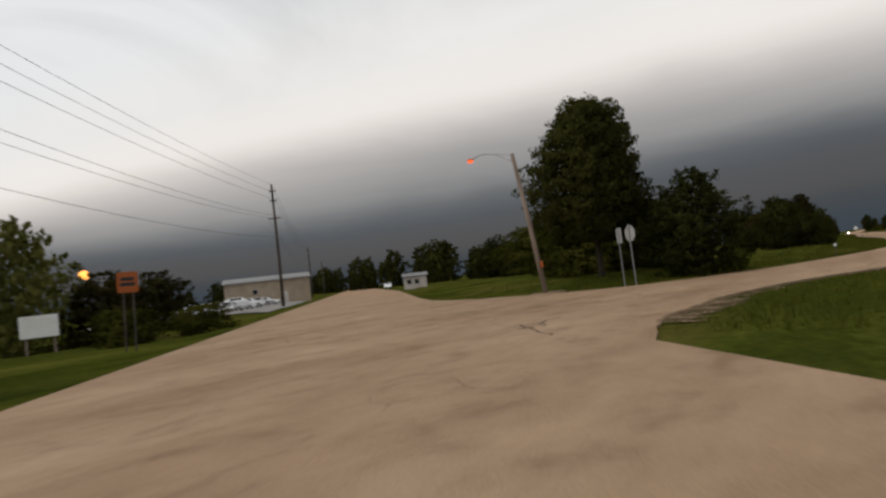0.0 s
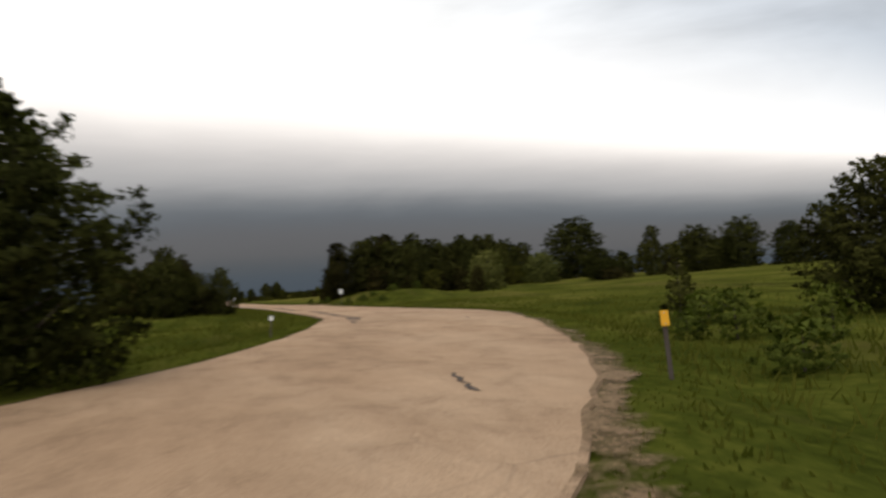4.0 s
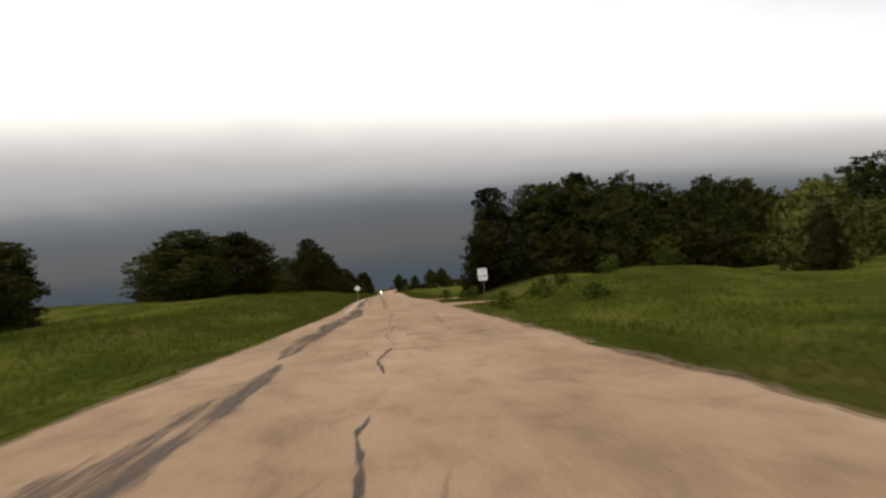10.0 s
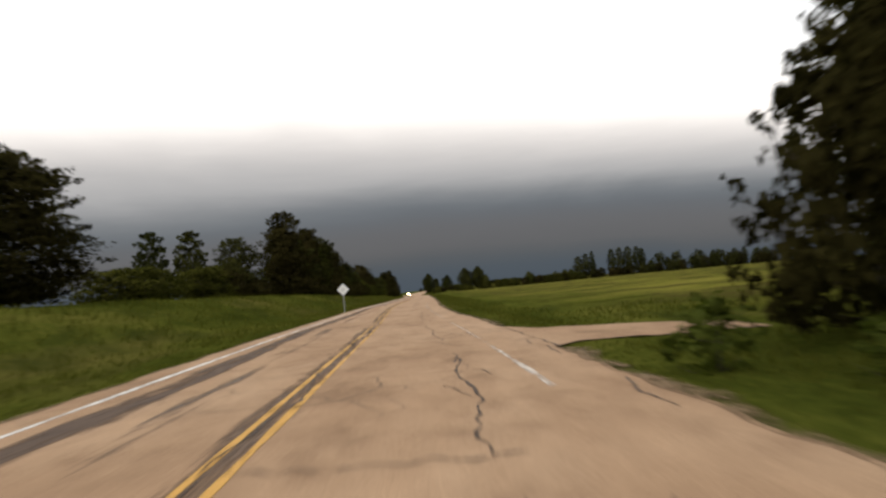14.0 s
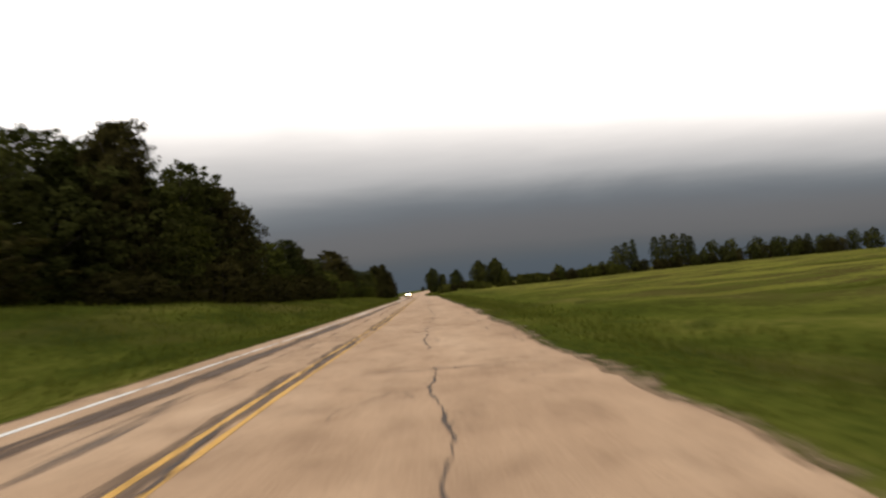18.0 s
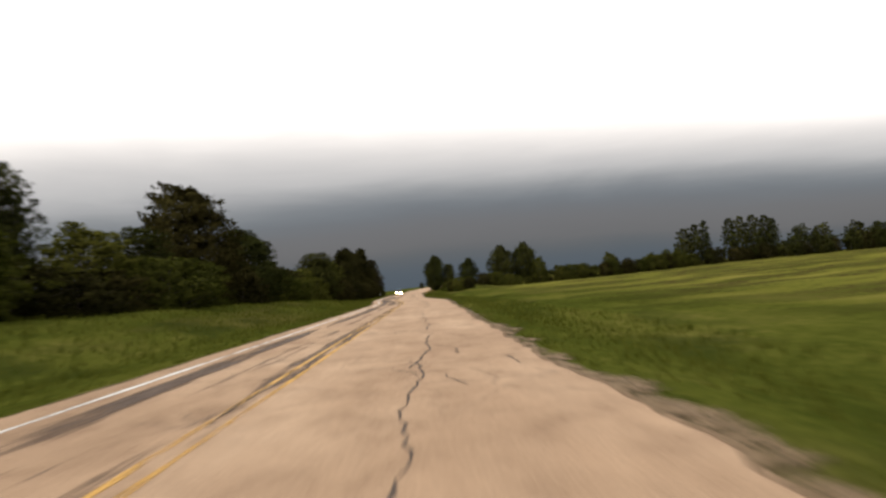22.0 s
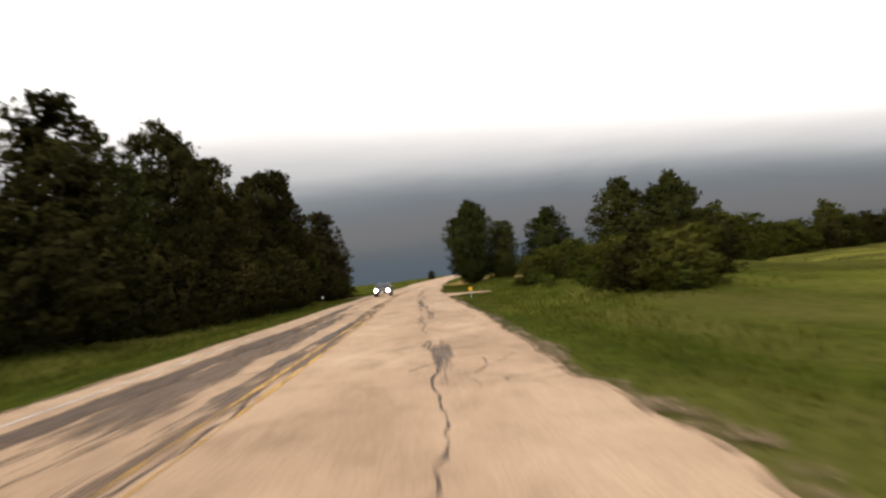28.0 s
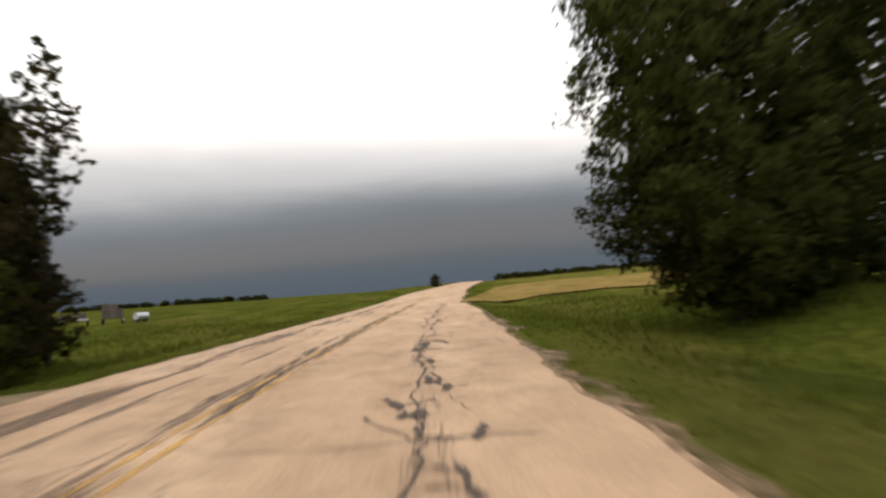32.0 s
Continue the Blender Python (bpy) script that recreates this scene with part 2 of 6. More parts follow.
def asphalt_material():
    """Sun-bleached tan asphalt: broad mottling, drawn-out wear, speckled stone and hairline cracks in places."""
    m = bpy.data.materials.new("worn_asphalt")
    m.use_nodes = True
    N = Nodes(m.node_tree)
    nodes = m.node_tree.nodes
    pos = nodes.new("ShaderNodeNewGeometry").outputs["Position"]
    wear = N.noise(N.mapped(pos, (1, 0.30, 1)), 0.40, 6.0, 0.6)
    stone = N.noise(pos, 26.0, 3.0, 0.7)
    fac = N.math("ADD", N.math("MULTIPLY", wear, 0.62), N.math("MULTIPLY", stone, 0.38))
    col = N.ramp(fac, [(0.28, (0.230, 0.138, 0.080)), (0.46, (0.410, 0.256, 0.150)), (0.58, (0.485, 0.314, 0.190)), (0.72, (0.590, 0.405, 0.265))])
    blotch = N.noise(N.mapped(pos, (1, 0.6, 1), loc=(5, 9, 0)), 1.1, 7.0, 0.68, 0.3)
    col = N.mix(1.0, col, N.ramp(blotch, [(0.32, (0.73, 0.71, 0.70)), (0.47, (0.96, 0.96, 0.96)), (0.64, (1.08, 1.085, 1.09))]), "MULTIPLY")
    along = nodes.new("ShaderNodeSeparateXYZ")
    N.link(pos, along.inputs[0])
    exposure_drift = N.math("ADD", N.math("MULTIPLY", N.math("ADD", along.outputs[1], 460.0), 1 / 410.0), N.math("MULTIPLY", N.math("SUBTRACT", N.noise(N.mapped(pos, (1, 0.3, 1)), 0.09, 3.0), 0.5), 0.6))
    col = N.mix(1.0, col, N.ramp(exposure_drift, [(0.05, (0.85, 0.895, 0.935)), (0.30, (0.905, 0.905, 0.90)), (1.0, (1.06, 1.10, 1.16))]), "MULTIPLY")      # exposure drift put into the colour along y: dim and bluish, then pale
    speck = N.noise(pos, 70.0, 2.0, 0.7)
    col = N.mix(1.0, col, N.ramp(speck, [(0.36, 0.72), (0.55, 1.05)]), "MULTIPLY")
    bent = nodes.new("ShaderNodeMixRGB")
    bent.inputs[0].default_value = 0.35
    warp = nodes.new("ShaderNodeTexNoise")
    warp.inputs["Scale"].default_value = 1.4
    N.link(pos, warp.inputs["Vector"])
    N.link(pos, bent.inputs[1])
    bent.blend_type = "ADD"
    N.link(warp.outputs["Color"], bent.inputs[2])
    cells = nodes.new("ShaderNodeTexVoronoi")
    cells.feature = "DISTANCE_TO_EDGE"
    cells.inputs["Scale"].default_value = 0.75
    N.link(bent.outputs[0], cells.inputs["Vector"])
    line = N.ramp(cells.outputs["Distance"], [(0.0, 1.0), (0.022, 0.0)])
    where = N.ramp(N.noise(N.mapped(pos, loc=(17, 4, 0)), 0.16, 3.0), [(0.52, 0.0), (0.62, 0.75)])
    col = N.mix(N.math("MULTIPLY", line, where), col, (0.085, 0.062, 0.046))
    sh = nodes.new("ShaderNodeBsdfPrincipled")
    N.link(col, sh.inputs["Base Color"])
    sh.inputs["Roughness"].default_value, sh.inputs["Specular IOR Level"].default_value = 0.9, 0.1
    bp = nodes.new("ShaderNodeBump")
    bp.inputs["Strength"].default_value, bp.inputs["Distance"].default_value = 0.5, 0.02
    N.link(stone, bp.inputs["Height"])
    N.link(bp.outputs[0], sh.inputs["Normal"])
    out = nodes.new("ShaderNodeOutputMaterial")
    N.link(sh.outputs[0], out.inputs[0])
    return m


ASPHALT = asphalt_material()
TAR = worn_material("tar", [(0.050, 0.036, 0.028), (0.10, 0.072, 0.055)], 0.75, 2.6, (1, 0.6, 1), 0.22)
PATCH = worn_material("asphalt_patch", [(0.066, 0.042, 0.029), (0.128, 0.083, 0.055)], 0.66, 1.0, (1.3, 0.06, 1), 0.22)
SEAL = worn_material("patchy_old_seal", [(0.070, 0.052, 0.042), (0.13, 0.095, 0.074)], 0.42, 1.0, (1.4, 0.08, 1), 0.22)
FAINT = worn_material("faint_old_seal", [(0.11, 0.080, 0.062), (0.18, 0.13, 0.095)], 0.24, 1.0, (1.5, 0.07, 1), 0.22)
STREAK = worn_material("worn_streak", [(0.090, 0.058, 0.039), (0.17, 0.110, 0.072)], 0.46, 1.2, (1.2, 0.09, 1), 0.22)
YELLOW = worn_material("worn_yellow_paint", [(0.50, 0.265, 0.055), (0.62, 0.34, 0.075)], 0.66, 1.4, (1, 0.3, 1), 0.10, 0.7)
RUBBED_YELLOW = worn_material("rubbed_yellow_paint", [(0.44, 0.235, 0.055), (0.56, 0.31, 0.075)], 0.54, 1.4, (1, 0.22, 1), 0.14, 0.75)
WHITE_LINE = worn_material("worn_white_paint", [(0.62, 0.58, 0.52), (0.80, 0.77, 0.72)], 0.72, 1.4, (1, 0.35, 1), 0.10, 0.7)
FADED_LINE = worn_material("faded_white_paint", [(0.52, 0.44, 0.36), (0.66, 0.58, 0.50)], 0.36, 1.4, (1, 0.35, 1), 0.10, 0.7)
SHOULDER = material("dirt_shoulder", [(0.12, 0.075, 0.04), (0.19, 0.13, 0.07), (0.27, 0.19, 0.115)], 1.2, 0.95, bump=0.8, fine=25.0)
GRAVEL = material("pale_gravel", [(0.17, 0.155, 0.14), (0.25, 0.23, 0.21), (0.33, 0.31, 0.29)], 0.6, 0.95, bump=0.8, fine=18.0)


def turf_material():
    """Grass of mixed greens with long mown streaks, brownish rough patches and fine tufts."""
    m = bpy.data.materials.new("turf")
    m.use_nodes = True
    N = Nodes(m.node_tree)
    nodes = m.node_tree.nodes
    pos = nodes.new("ShaderNodeNewGeometry").outputs["Position"]
    a = N.noise(N.mapped(pos, (1.2, 0.30, 1)), 0.22, 6.0, 0.6)
    tufts = N.noise(N.mapped(pos, (1.0, 0.6, 1)), 5.0, 4.0, 0.65)
    fac = N.math("ADD", N.math("MULTIPLY", a, 0.65), N.math("MULTIPLY", tufts, 0.35))
    col = N.ramp(fac, [(0.37, (0.026, 0.032, 0.005)), (0.46, (0.046, 0.054, 0.008)), (0.55, (0.076, 0.080, 0.013)), (0.66, (0.125, 0.110, 0.026))])
    rough = N.noise(N.mapped(pos, (1.0, 0.22, 1), loc=(31, 7, 0)), 0.16, 5.0, 0.6, 0.4)
    col = N.mix(N.ramp(rough, [(0.54, 0.0), (0.66, 0.55)]), col, (0.098, 0.076, 0.024))
    dark = N.noise(N.mapped(pos, (1.0, 0.35, 1), loc=(-12, 3, 0)), 0.30, 5.0, 0.65, 0.3)
    col = N.mix(N.ramp(dark, [(0.53, 0.0), (0.66, 0.7)]), col, (0.022, 0.029, 0.006))
    place = nodes.new("ShaderNodeSeparateXYZ")
    N.link(pos, place.inputs[0])
    east = N.math("MULTIPLY", N.math("SUBTRACT", place.outputs[0], 10.5), 0.085, True)
    north = N.math("MAXIMUM", N.math("MULTIPLY", N.math("ADD", place.outputs[1], 322.0), 0.06, True), 0.2)
    swath = N.noise(N.mapped(pos, (0.45, 1.0, 1), (0, 0, 0.25)), 0.13, 7.0, 0.66, 0.6)
    hay = N.ramp(N.math("ADD", N.math("MULTIPLY", swath, 0.75), N.math("MULTIPLY", tufts, 0.25)), [
        (0.37, (0.036, 0.038, 0.006)), (0.43, (0.084, 0.088, 0.016)), (0.456, (0.058, 0.044, 0.015)), (0.484, (0.062, 0.044, 0.015)), (0.508, (0.108, 0.112, 0.020)), (0.56, (0.150, 0.136, 0.024)), (0.63, (0.190, 0.164, 0.036))])
    col = N.mix(N.math("MULTIPLY", N.math("MULTIPLY", east, north), 0.9), col, hay)      # the hay field east of the road
    sh = nodes.new("ShaderNodeBsdfPrincipled")
    N.link(col, sh.inputs["Base Color"])
    sh.inputs["Roughness"].default_value, sh.inputs["Specular IOR Level"].default_value = 0.95, 0.0
    bp = nodes.new("ShaderNodeBump")
    bp.inputs["Strength"].default_value, bp.inputs["Distance"].default_value = 1.0, 0.06
    N.link(tufts, bp.inputs["Height"])
    N.link(bp.outputs[0], sh.inputs["Normal"])
    out = nodes.new("ShaderNodeOutputMaterial")
    N.link(sh.outputs[0], out.inputs[0])
    return m


TURF = turf_material()
DRY = material("dry_grass", [(0.11, 0.080, 0.022), (0.19, 0.130, 0.042), (0.25, 0.170, 0.06)], 0.25, 0.95, bump=1.0, fine=7.0, stretch=(1.2, 0.4, 1), spec=0.0)
DIRT = worn_material("dirt_edge", [(0.12, 0.074, 0.036), (0.23, 0.150, 0.080)], 0.50, 0.8, (1, 1, 1), 0.20, 0.95)
BLADE = leaf_material("grass_blade", (0.046, 0.054, 0.009), (0.102, 0.100, 0.020), 0.35)
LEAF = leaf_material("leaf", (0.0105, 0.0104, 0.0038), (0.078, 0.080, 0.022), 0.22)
# browner than LEAF; the roadside woods' deep shade is also put into this colour
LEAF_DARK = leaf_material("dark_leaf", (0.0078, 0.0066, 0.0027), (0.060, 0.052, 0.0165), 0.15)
LEAF_WEED = leaf_material("weed_leaf", (0.040, 0.052, 0.010), (0.120, 0.138, 0.028), 0.3)
LEAF_LIGHT = leaf_material("light_leaf", (0.055, 0.060, 0.018), (0.19, 0.185, 0.055), 0.25)
LEAF_PALE = leaf_material("pale_leaf", (0.024, 0.026, 0.006), (0.104, 0.102, 0.022), 0.26)
LEAF_BROWN = leaf_material("brown_leaf", (0.022, 0.018, 0.008), (0.075, 0.058, 0.025), 0.2)
BARK = material("bark", [(0.035, 0.026, 0.02), (0.065, 0.05, 0.038), (0.10, 0.08, 0.06)], 5.0, 0.95, bump=1.0, fine=30.0, stretch=(1, 1, 0.25))
POLE_WOOD = material("weathered_pole", [(0.16, 0.12, 0.09), (0.25, 0.19, 0.15), (0.33, 0.27, 0.21)], 4.0, 0.9, bump=0.7, fine=30.0, stretch=(1, 1, 0.12))
DARK_WOOD = material("creosoted_pole", [(0.045, 0.034, 0.028), (0.075, 0.058, 0.048), (0.11, 0.09, 0.075)], 4.0, 0.9, bump=0.7, fine=30.0, stretch=(1, 1, 0.12))
STEEL = material("galvanised_steel", [(0.30, 0.30, 0.29), (0.42, 0.42, 0.41), (0.52, 0.52, 0.51)], 6.0, 0.5, 0.7, bump=0.1)
ALU = material("bare_aluminium_sheet", [(0.40, 0.39, 0.38), (0.52, 0.51, 0.50), (0.62, 0.61, 0.60)], 3.0, 0.45, 0.5, bump=0.1)
SIGN_WHITE = material("white_sign_sheeting", [(0.70, 0.68, 0.64), (0.80, 0.78, 0.74), (0.85, 0.84, 0.82)], 2.0, 0.45, bump=0.05)
SIGN_YELLOW = material("yellow_sign_sheeting", [(0.74, 0.36, 0.02), (0.82, 0.41, 0.03), (0.88, 0.46, 0.05)], 2.0, 0.4, bump=0.05)
SIGN_ORANGE = material("orange_sign_sheeting", [(0.26, 0.062, 0.010), (0.33, 0.080, 0.012), (0.38, 0.10, 0.02)], 2.0, 0.45, bump=0.05)
SIGN_RED = material("faded_red_sheeting", [(0.35, 0.05, 0.04), (0.45, 0.07, 0.05), (0.52, 0.10, 0.08)], 2.0, 0.45, bump=0.05)
BLACK = material("black_paint", [(0.012, 0.012, 0.012), (0.02, 0.02, 0.02), (0.03, 0.03, 0.03)], 4.0, 0.6, bump=0.05)
TAN_WALL = material("tan_metal_siding", [(0.30, 0.235, 0.165), (0.38, 0.30, 0.215), (0.43, 0.35, 0.26)], 0.6, 0.75, bump=0.2, fine=6.0)
PALE_WALL = material("pale_siding", [(0.42, 0.37, 0.33), (0.52, 0.46, 0.42), (0.60, 0.55, 0.50)], 0.8, 0.75, bump=0.2, fine=8.0)
ROOF = material("grey_metal_roof", [(0.16, 0.155, 0.15), (0.22, 0.215, 0.21), (0.28, 0.275, 0.27)], 0.8, 0.6, bump=0.2, fine=8.0)
GLASS_DARK = material("dark_window_glass", [(0.015, 0.018, 0.02), (0.025, 0.028, 0.03), (0.04, 0.042, 0.045)], 2.0, 0.12, spec=0.6, bump=0.0)
CAR_WHITE = material("white_car_paint", [(0.70, 0.70, 0.69), (0.76, 0.76, 0.75), (0.80, 0.80, 0.79)], 1.5, 0.35, spec=0.5, bump=0.0)
CAR_SILVER = material("silver_car_paint", [(0.36, 0.36, 0.36), (0.42, 0.42, 0.42), (0.48, 0.48, 0.48)], 1.5, 0.35, spec=0.5, bump=0.0)
CAR_DARK = material("dark_car_paint", [(0.018, 0.015, 0.014), (0.026, 0.021, 0.020), (0.035, 0.028, 0.026)], 1.5, 0.3, spec=0.4, bump=0.0)
RUBBER = material("tyre_rubber", [(0.012, 0.012, 0.012), (0.02, 0.02, 0.02), (0.03, 0.028, 0.026)], 6.0, 0.85, bump=0.3)
HEADLIGHT = glow_material("headlight_glow", (1.0, 0.80, 0.45), 260.0)
SODIUM = glow_material("sodium_glow", (1.0, 0.13, 0.03), 1.9)
SODIUM_FAR = glow_material("sodium_far_glow", (1.0, 0.40, 0.08), 3.2)
WIRE = material("dark_cable", [(0.02, 0.02, 0.02), (0.035, 0.035, 0.035), (0.05, 0.05, 0.05)], 3.0, 0.7, bump=0.0)


# mesh helpers ---------------------------------------------------------------
def mesh_from(name, verts, faces, mat, smooth=False):
    me = bpy.data.meshes.new(name)
    me.from_pydata(verts, [], faces)
    me.materials.append(mat)
    if smooth:
        me.polygons.foreach_set("use_smooth", [True] * len(me.polygons))
    me.update()
    return me


def quads_mesh(name, v, mat, normals=None):
    """A mesh of loose faces from an array of n x corners x 3, shaded by one normal a face where given."""
    n, k = v.shape[:2]
    me = bpy.data.meshes.new(name)
    me.vertices.add(k * n)
    me.vertices.foreach_set("co", v.reshape(-1).astype(np.float32))
    me.loops.add(k * n)
    me.loops.foreach_set("vertex_index", np.arange(k * n, dtype=np.int32))
    me.polygons.add(n)
    me.polygons.foreach_set("loop_start", np.arange(0, k * n, k, dtype=np.int32))
    me.materials.append(mat)
    me.update(calc_edges=True)
    me.validate()
    if normals is not None:
        me.polygons.foreach_set("use_smooth", np.ones(n, dtype=bool))
        me.normals_split_custom_set_from_vertices(np.repeat(normals, k, axis=0).tolist())
    return me


def part(name, bm, mat, parent=None, label="", bevel=0.0):
    if bevel:
        bmesh.ops.bevel(bm, geom=bm.edges[:], offset=bevel, segments=2, affect="EDGES", profile=0.5)
    me = bpy.data.meshes.new(name)
    bm.to_mesh(me)
    bm.free()
    me.materials.append(mat)
    ob = new(name, me)
    if parent is not None:
        ob.parent = parent
    if label:
        ob["label"] = label
    return ob


def box(sx, sy, sz, x=0, y=0, z=0, bm=None, m=None):
    bm = bm or bmesh.new()
    mm = (m or Matrix.Identity(4)) @ Matrix.Translation((x, y, z)) @ Matrix.Diagonal((sx, sy, sz, 1))
    bmesh.ops.create_cube(bm, size=1.0, matrix=mm)
    return bm


def tube(points, radii, sides=7, bm=None, cap=True):
    """A tapered tube along points."""
    bm = bm or bmesh.new()
    pts = [Vector(p) for p in points]
    rings = []
    for i, p in enumerate(pts):
        d = (pts[min(i + 1, len(pts) - 1)] - pts[max(i - 1, 0)]).normalized()
        side = d.cross(Vector((0.31, 0.95, 0.05))).normalized()
        if side.length < 0.1:
            side = Vector((1, 0, 0))
        up = side.cross(d)
        r = radii[i]
        rings.append([bm.verts.new(p + (side * math.cos(a) + up * math.sin(a)) * r) for a in [2 * math.pi * k / sides for k in range(sides)]])
    for a, b in zip(rings, rings[1:]):
        for k in range(sides):
            f = bm.faces.new((a[k], a[(k + 1) % sides], b[(k + 1) % sides], b[k]))
            f.smooth = True
    if cap:
        bm.faces.new(rings[0][::-1])
        bm.faces.new(rings[-1])
    return bm


def empty(name, m, label, category, group="", kind=""):
    ob = new(name)
    ob.matrix_basis = m
    return tagged(ob, label, category, group, kind)


# plan -----------------------------------------------------------------------
def table(text):
    rows = [tuple(float(v) for v in r.split()) for r in text.strip().split("/")]
    return np.array(rows)


# the county road's edges, yellow line and height, by y
LEFT = table("-455.0 -9.5/-452.0 -12.5/-445.0 -18.5/-440.0 -22.6/-436.7 -24.0/-436.5 -15.0/-436.0 -13.6/-434.0 -11.6/-431.5 -9.7/-428.0 -7.8/-418.0 -4.3/-405.0 -1.3/-394.0 -0.8/-366.0 -0.6/-342.0 -0.65/-330.0 -1.1/-310.0 -1.9/-273.0 -2.75/-262.0 -2.85/-231.0 -2.4/-200.0 -2.4/-150.0 -2.3/-113.0 -2.25/-104.0 -2.6/-95.0 -3.3/-86.0 -4.1/-77.0 -4.75/-59.0 -5.2/-40.0 -5.6/-22.0 -6.2/-6.0 -6.45/10.0 -6.75/17.0 -6.75/34.0 -6.5/60.0 -5.6/100.0 -3.0/150.0 1.5/220.0 9.0/320.0 22.0")
RIGHT = table("-459.0 -6.7/-456.0 -8.0/-453.7 -8.35/-450.0 -8.3/-447.0 -8.05/-443.5 -6.9/-440.3 -5.2/-436.5 -2.1/-432.2 0.1/-425.0 3.0/-416.4 6.3/-410.0 7.7/-402.0 8.1/-390.0 7.8/-370.0 7.75/-342.0 7.65/-328.0 7.65/-316.0 7.3/-295.0 6.4/-273.0 5.9/-262.0 6.05/-231.0 6.15/-207.0 6.2/-150.0 5.72/-113.0 5.8/-104.0 5.6/-95.0 4.7/-86.0 3.8/-77.0 3.1/-60.0 2.88/-50.0 2.9/-40.0 2.68/-22.0 2.28/-7.0 1.9/9.0 1.87/19.0 2.15/35.0 2.5/60.0 2.8/100.0 5.4/150.0 9.9/220.0 17.5/320.0 30.5")
MIDDLE = table("-455.0 -7.0/-420.0 1.0/-400.0 3.0/-370.0 3.2/-342.0 3.1/-328.0 2.8/-308.0 2.4/-273.0 1.15/-252.0 1.0/-231.0 1.25/-151.0 1.17/-113.0 1.12/-104.0 0.7/-95.0 0.0/-86.0 -0.75/-77.0 -1.3/-59.0 -1.5/-41.0 -1.75/-23.0 -2.3/10.0 -2.8/34.0 -2.3/60.0 -1.4/100.0 1.2/150.0 5.7/320.0 26.0")


def soft_table(tab, y):
    y = np.asarray(y, float)
    return (np.interp(y - 3, tab[:, 0], tab[:, 1]) + 2 * np.interp(y, tab[:, 0], tab[:, 1]) + np.interp(y + 3, tab[:, 0], tab[:, 1])) / 4


def left_of(y):
    y = np.asarray(y, float)
    return np.where(y < -432, np.interp(y, LEFT[:, 0], LEFT[:, 1]), soft_table(LEFT, y))


def right_of(y):
    return soft_table(RIGHT, y)


def road_rise(y):
    return 0.0135 * np.clip(np.asarray(y, float) - 45, 0, 190) * np.clip((np.asarray(y, float) - 45) / 40, 0, 1)


# the town road: its own across (n) and along (s) axes
TOWN_N, TOWN_S = np.array([0.770, 0.638]), np.array([-0.638, 0.770])
TOWN_LEFT, TOWN_RIGHT = -307.7, -296.9


def town_right(s):
    return TOWN_RIGHT + 2.2 * np.clip((np.asarray(s, float) + 306) / 60, 0, 1)


CORNER = table("-33.0 -427.0/-30.9 -428.8/-28.5 -431.2/-26.3 -433.1/-24.4 -434.5/-22.5 -435.4/-19.1 -436.3/-16.5 -436.7/-14.0 -436.6")      # the junction's rounded corner


def waves(x, y):
    return np.sin(x * 0.31 + 1.3 * np.sin(y * 0.17)) * np.sin(y * 0.23 + 0.9 * np.sin(x * 0.13 + 2)) + 0.5 * np.sin(x * 0.83 + y * 0.61) * np.sin(y * 0.94 - x * 0.4)


def road_gap(x, y):
    """Metres from the nearest pavement edge; negative on the pavement."""
    x, y = np.asarray(x, float), np.asarray(y, float)
    county = np.maximum(left_of(y) - x, x - right_of(y))
    county = np.where(y < -459, np.maximum(county, -459 - y), county)
    n = x * TOWN_N[0] + y * TOWN_N[1]
    town = np.maximum(TOWN_LEFT - n, n - town_right(x * TOWN_S[0] + y * TOWN_S[1]))
    corner = np.where((x > -33) & (x < -14), y - np.interp(x, CORNER[:, 0], CORNER[:, 1]), 99.0)
    return np.minimum(np.minimum(county, town), np.where(n < -285, corner, 99.0))


PADS = ((-342.0, 3.6), (-317.8, 3.4), (-12.2, 4.2))      # level ground under the driveways
WEST_BANK = table("-402 0/-385 0.5/-352 0.9/-332 1.9/-260 2.05/-225 1.95/-195 1.35/-150 1.25/-95 1.0/-70 0.35/-50 0")


def west_bank(x, y):
    """Height of the long grass bank left of the county road."""
    k = np.clip((left_of(y) - x - 1.2) / 8.5, 0, 1)
    return np.interp(y, WEST_BANK[:, 0], WEST_BANK[:, 1]) * k * k * (3 - 2 * k) * np.clip((x + 62) / 30, 0, 1)


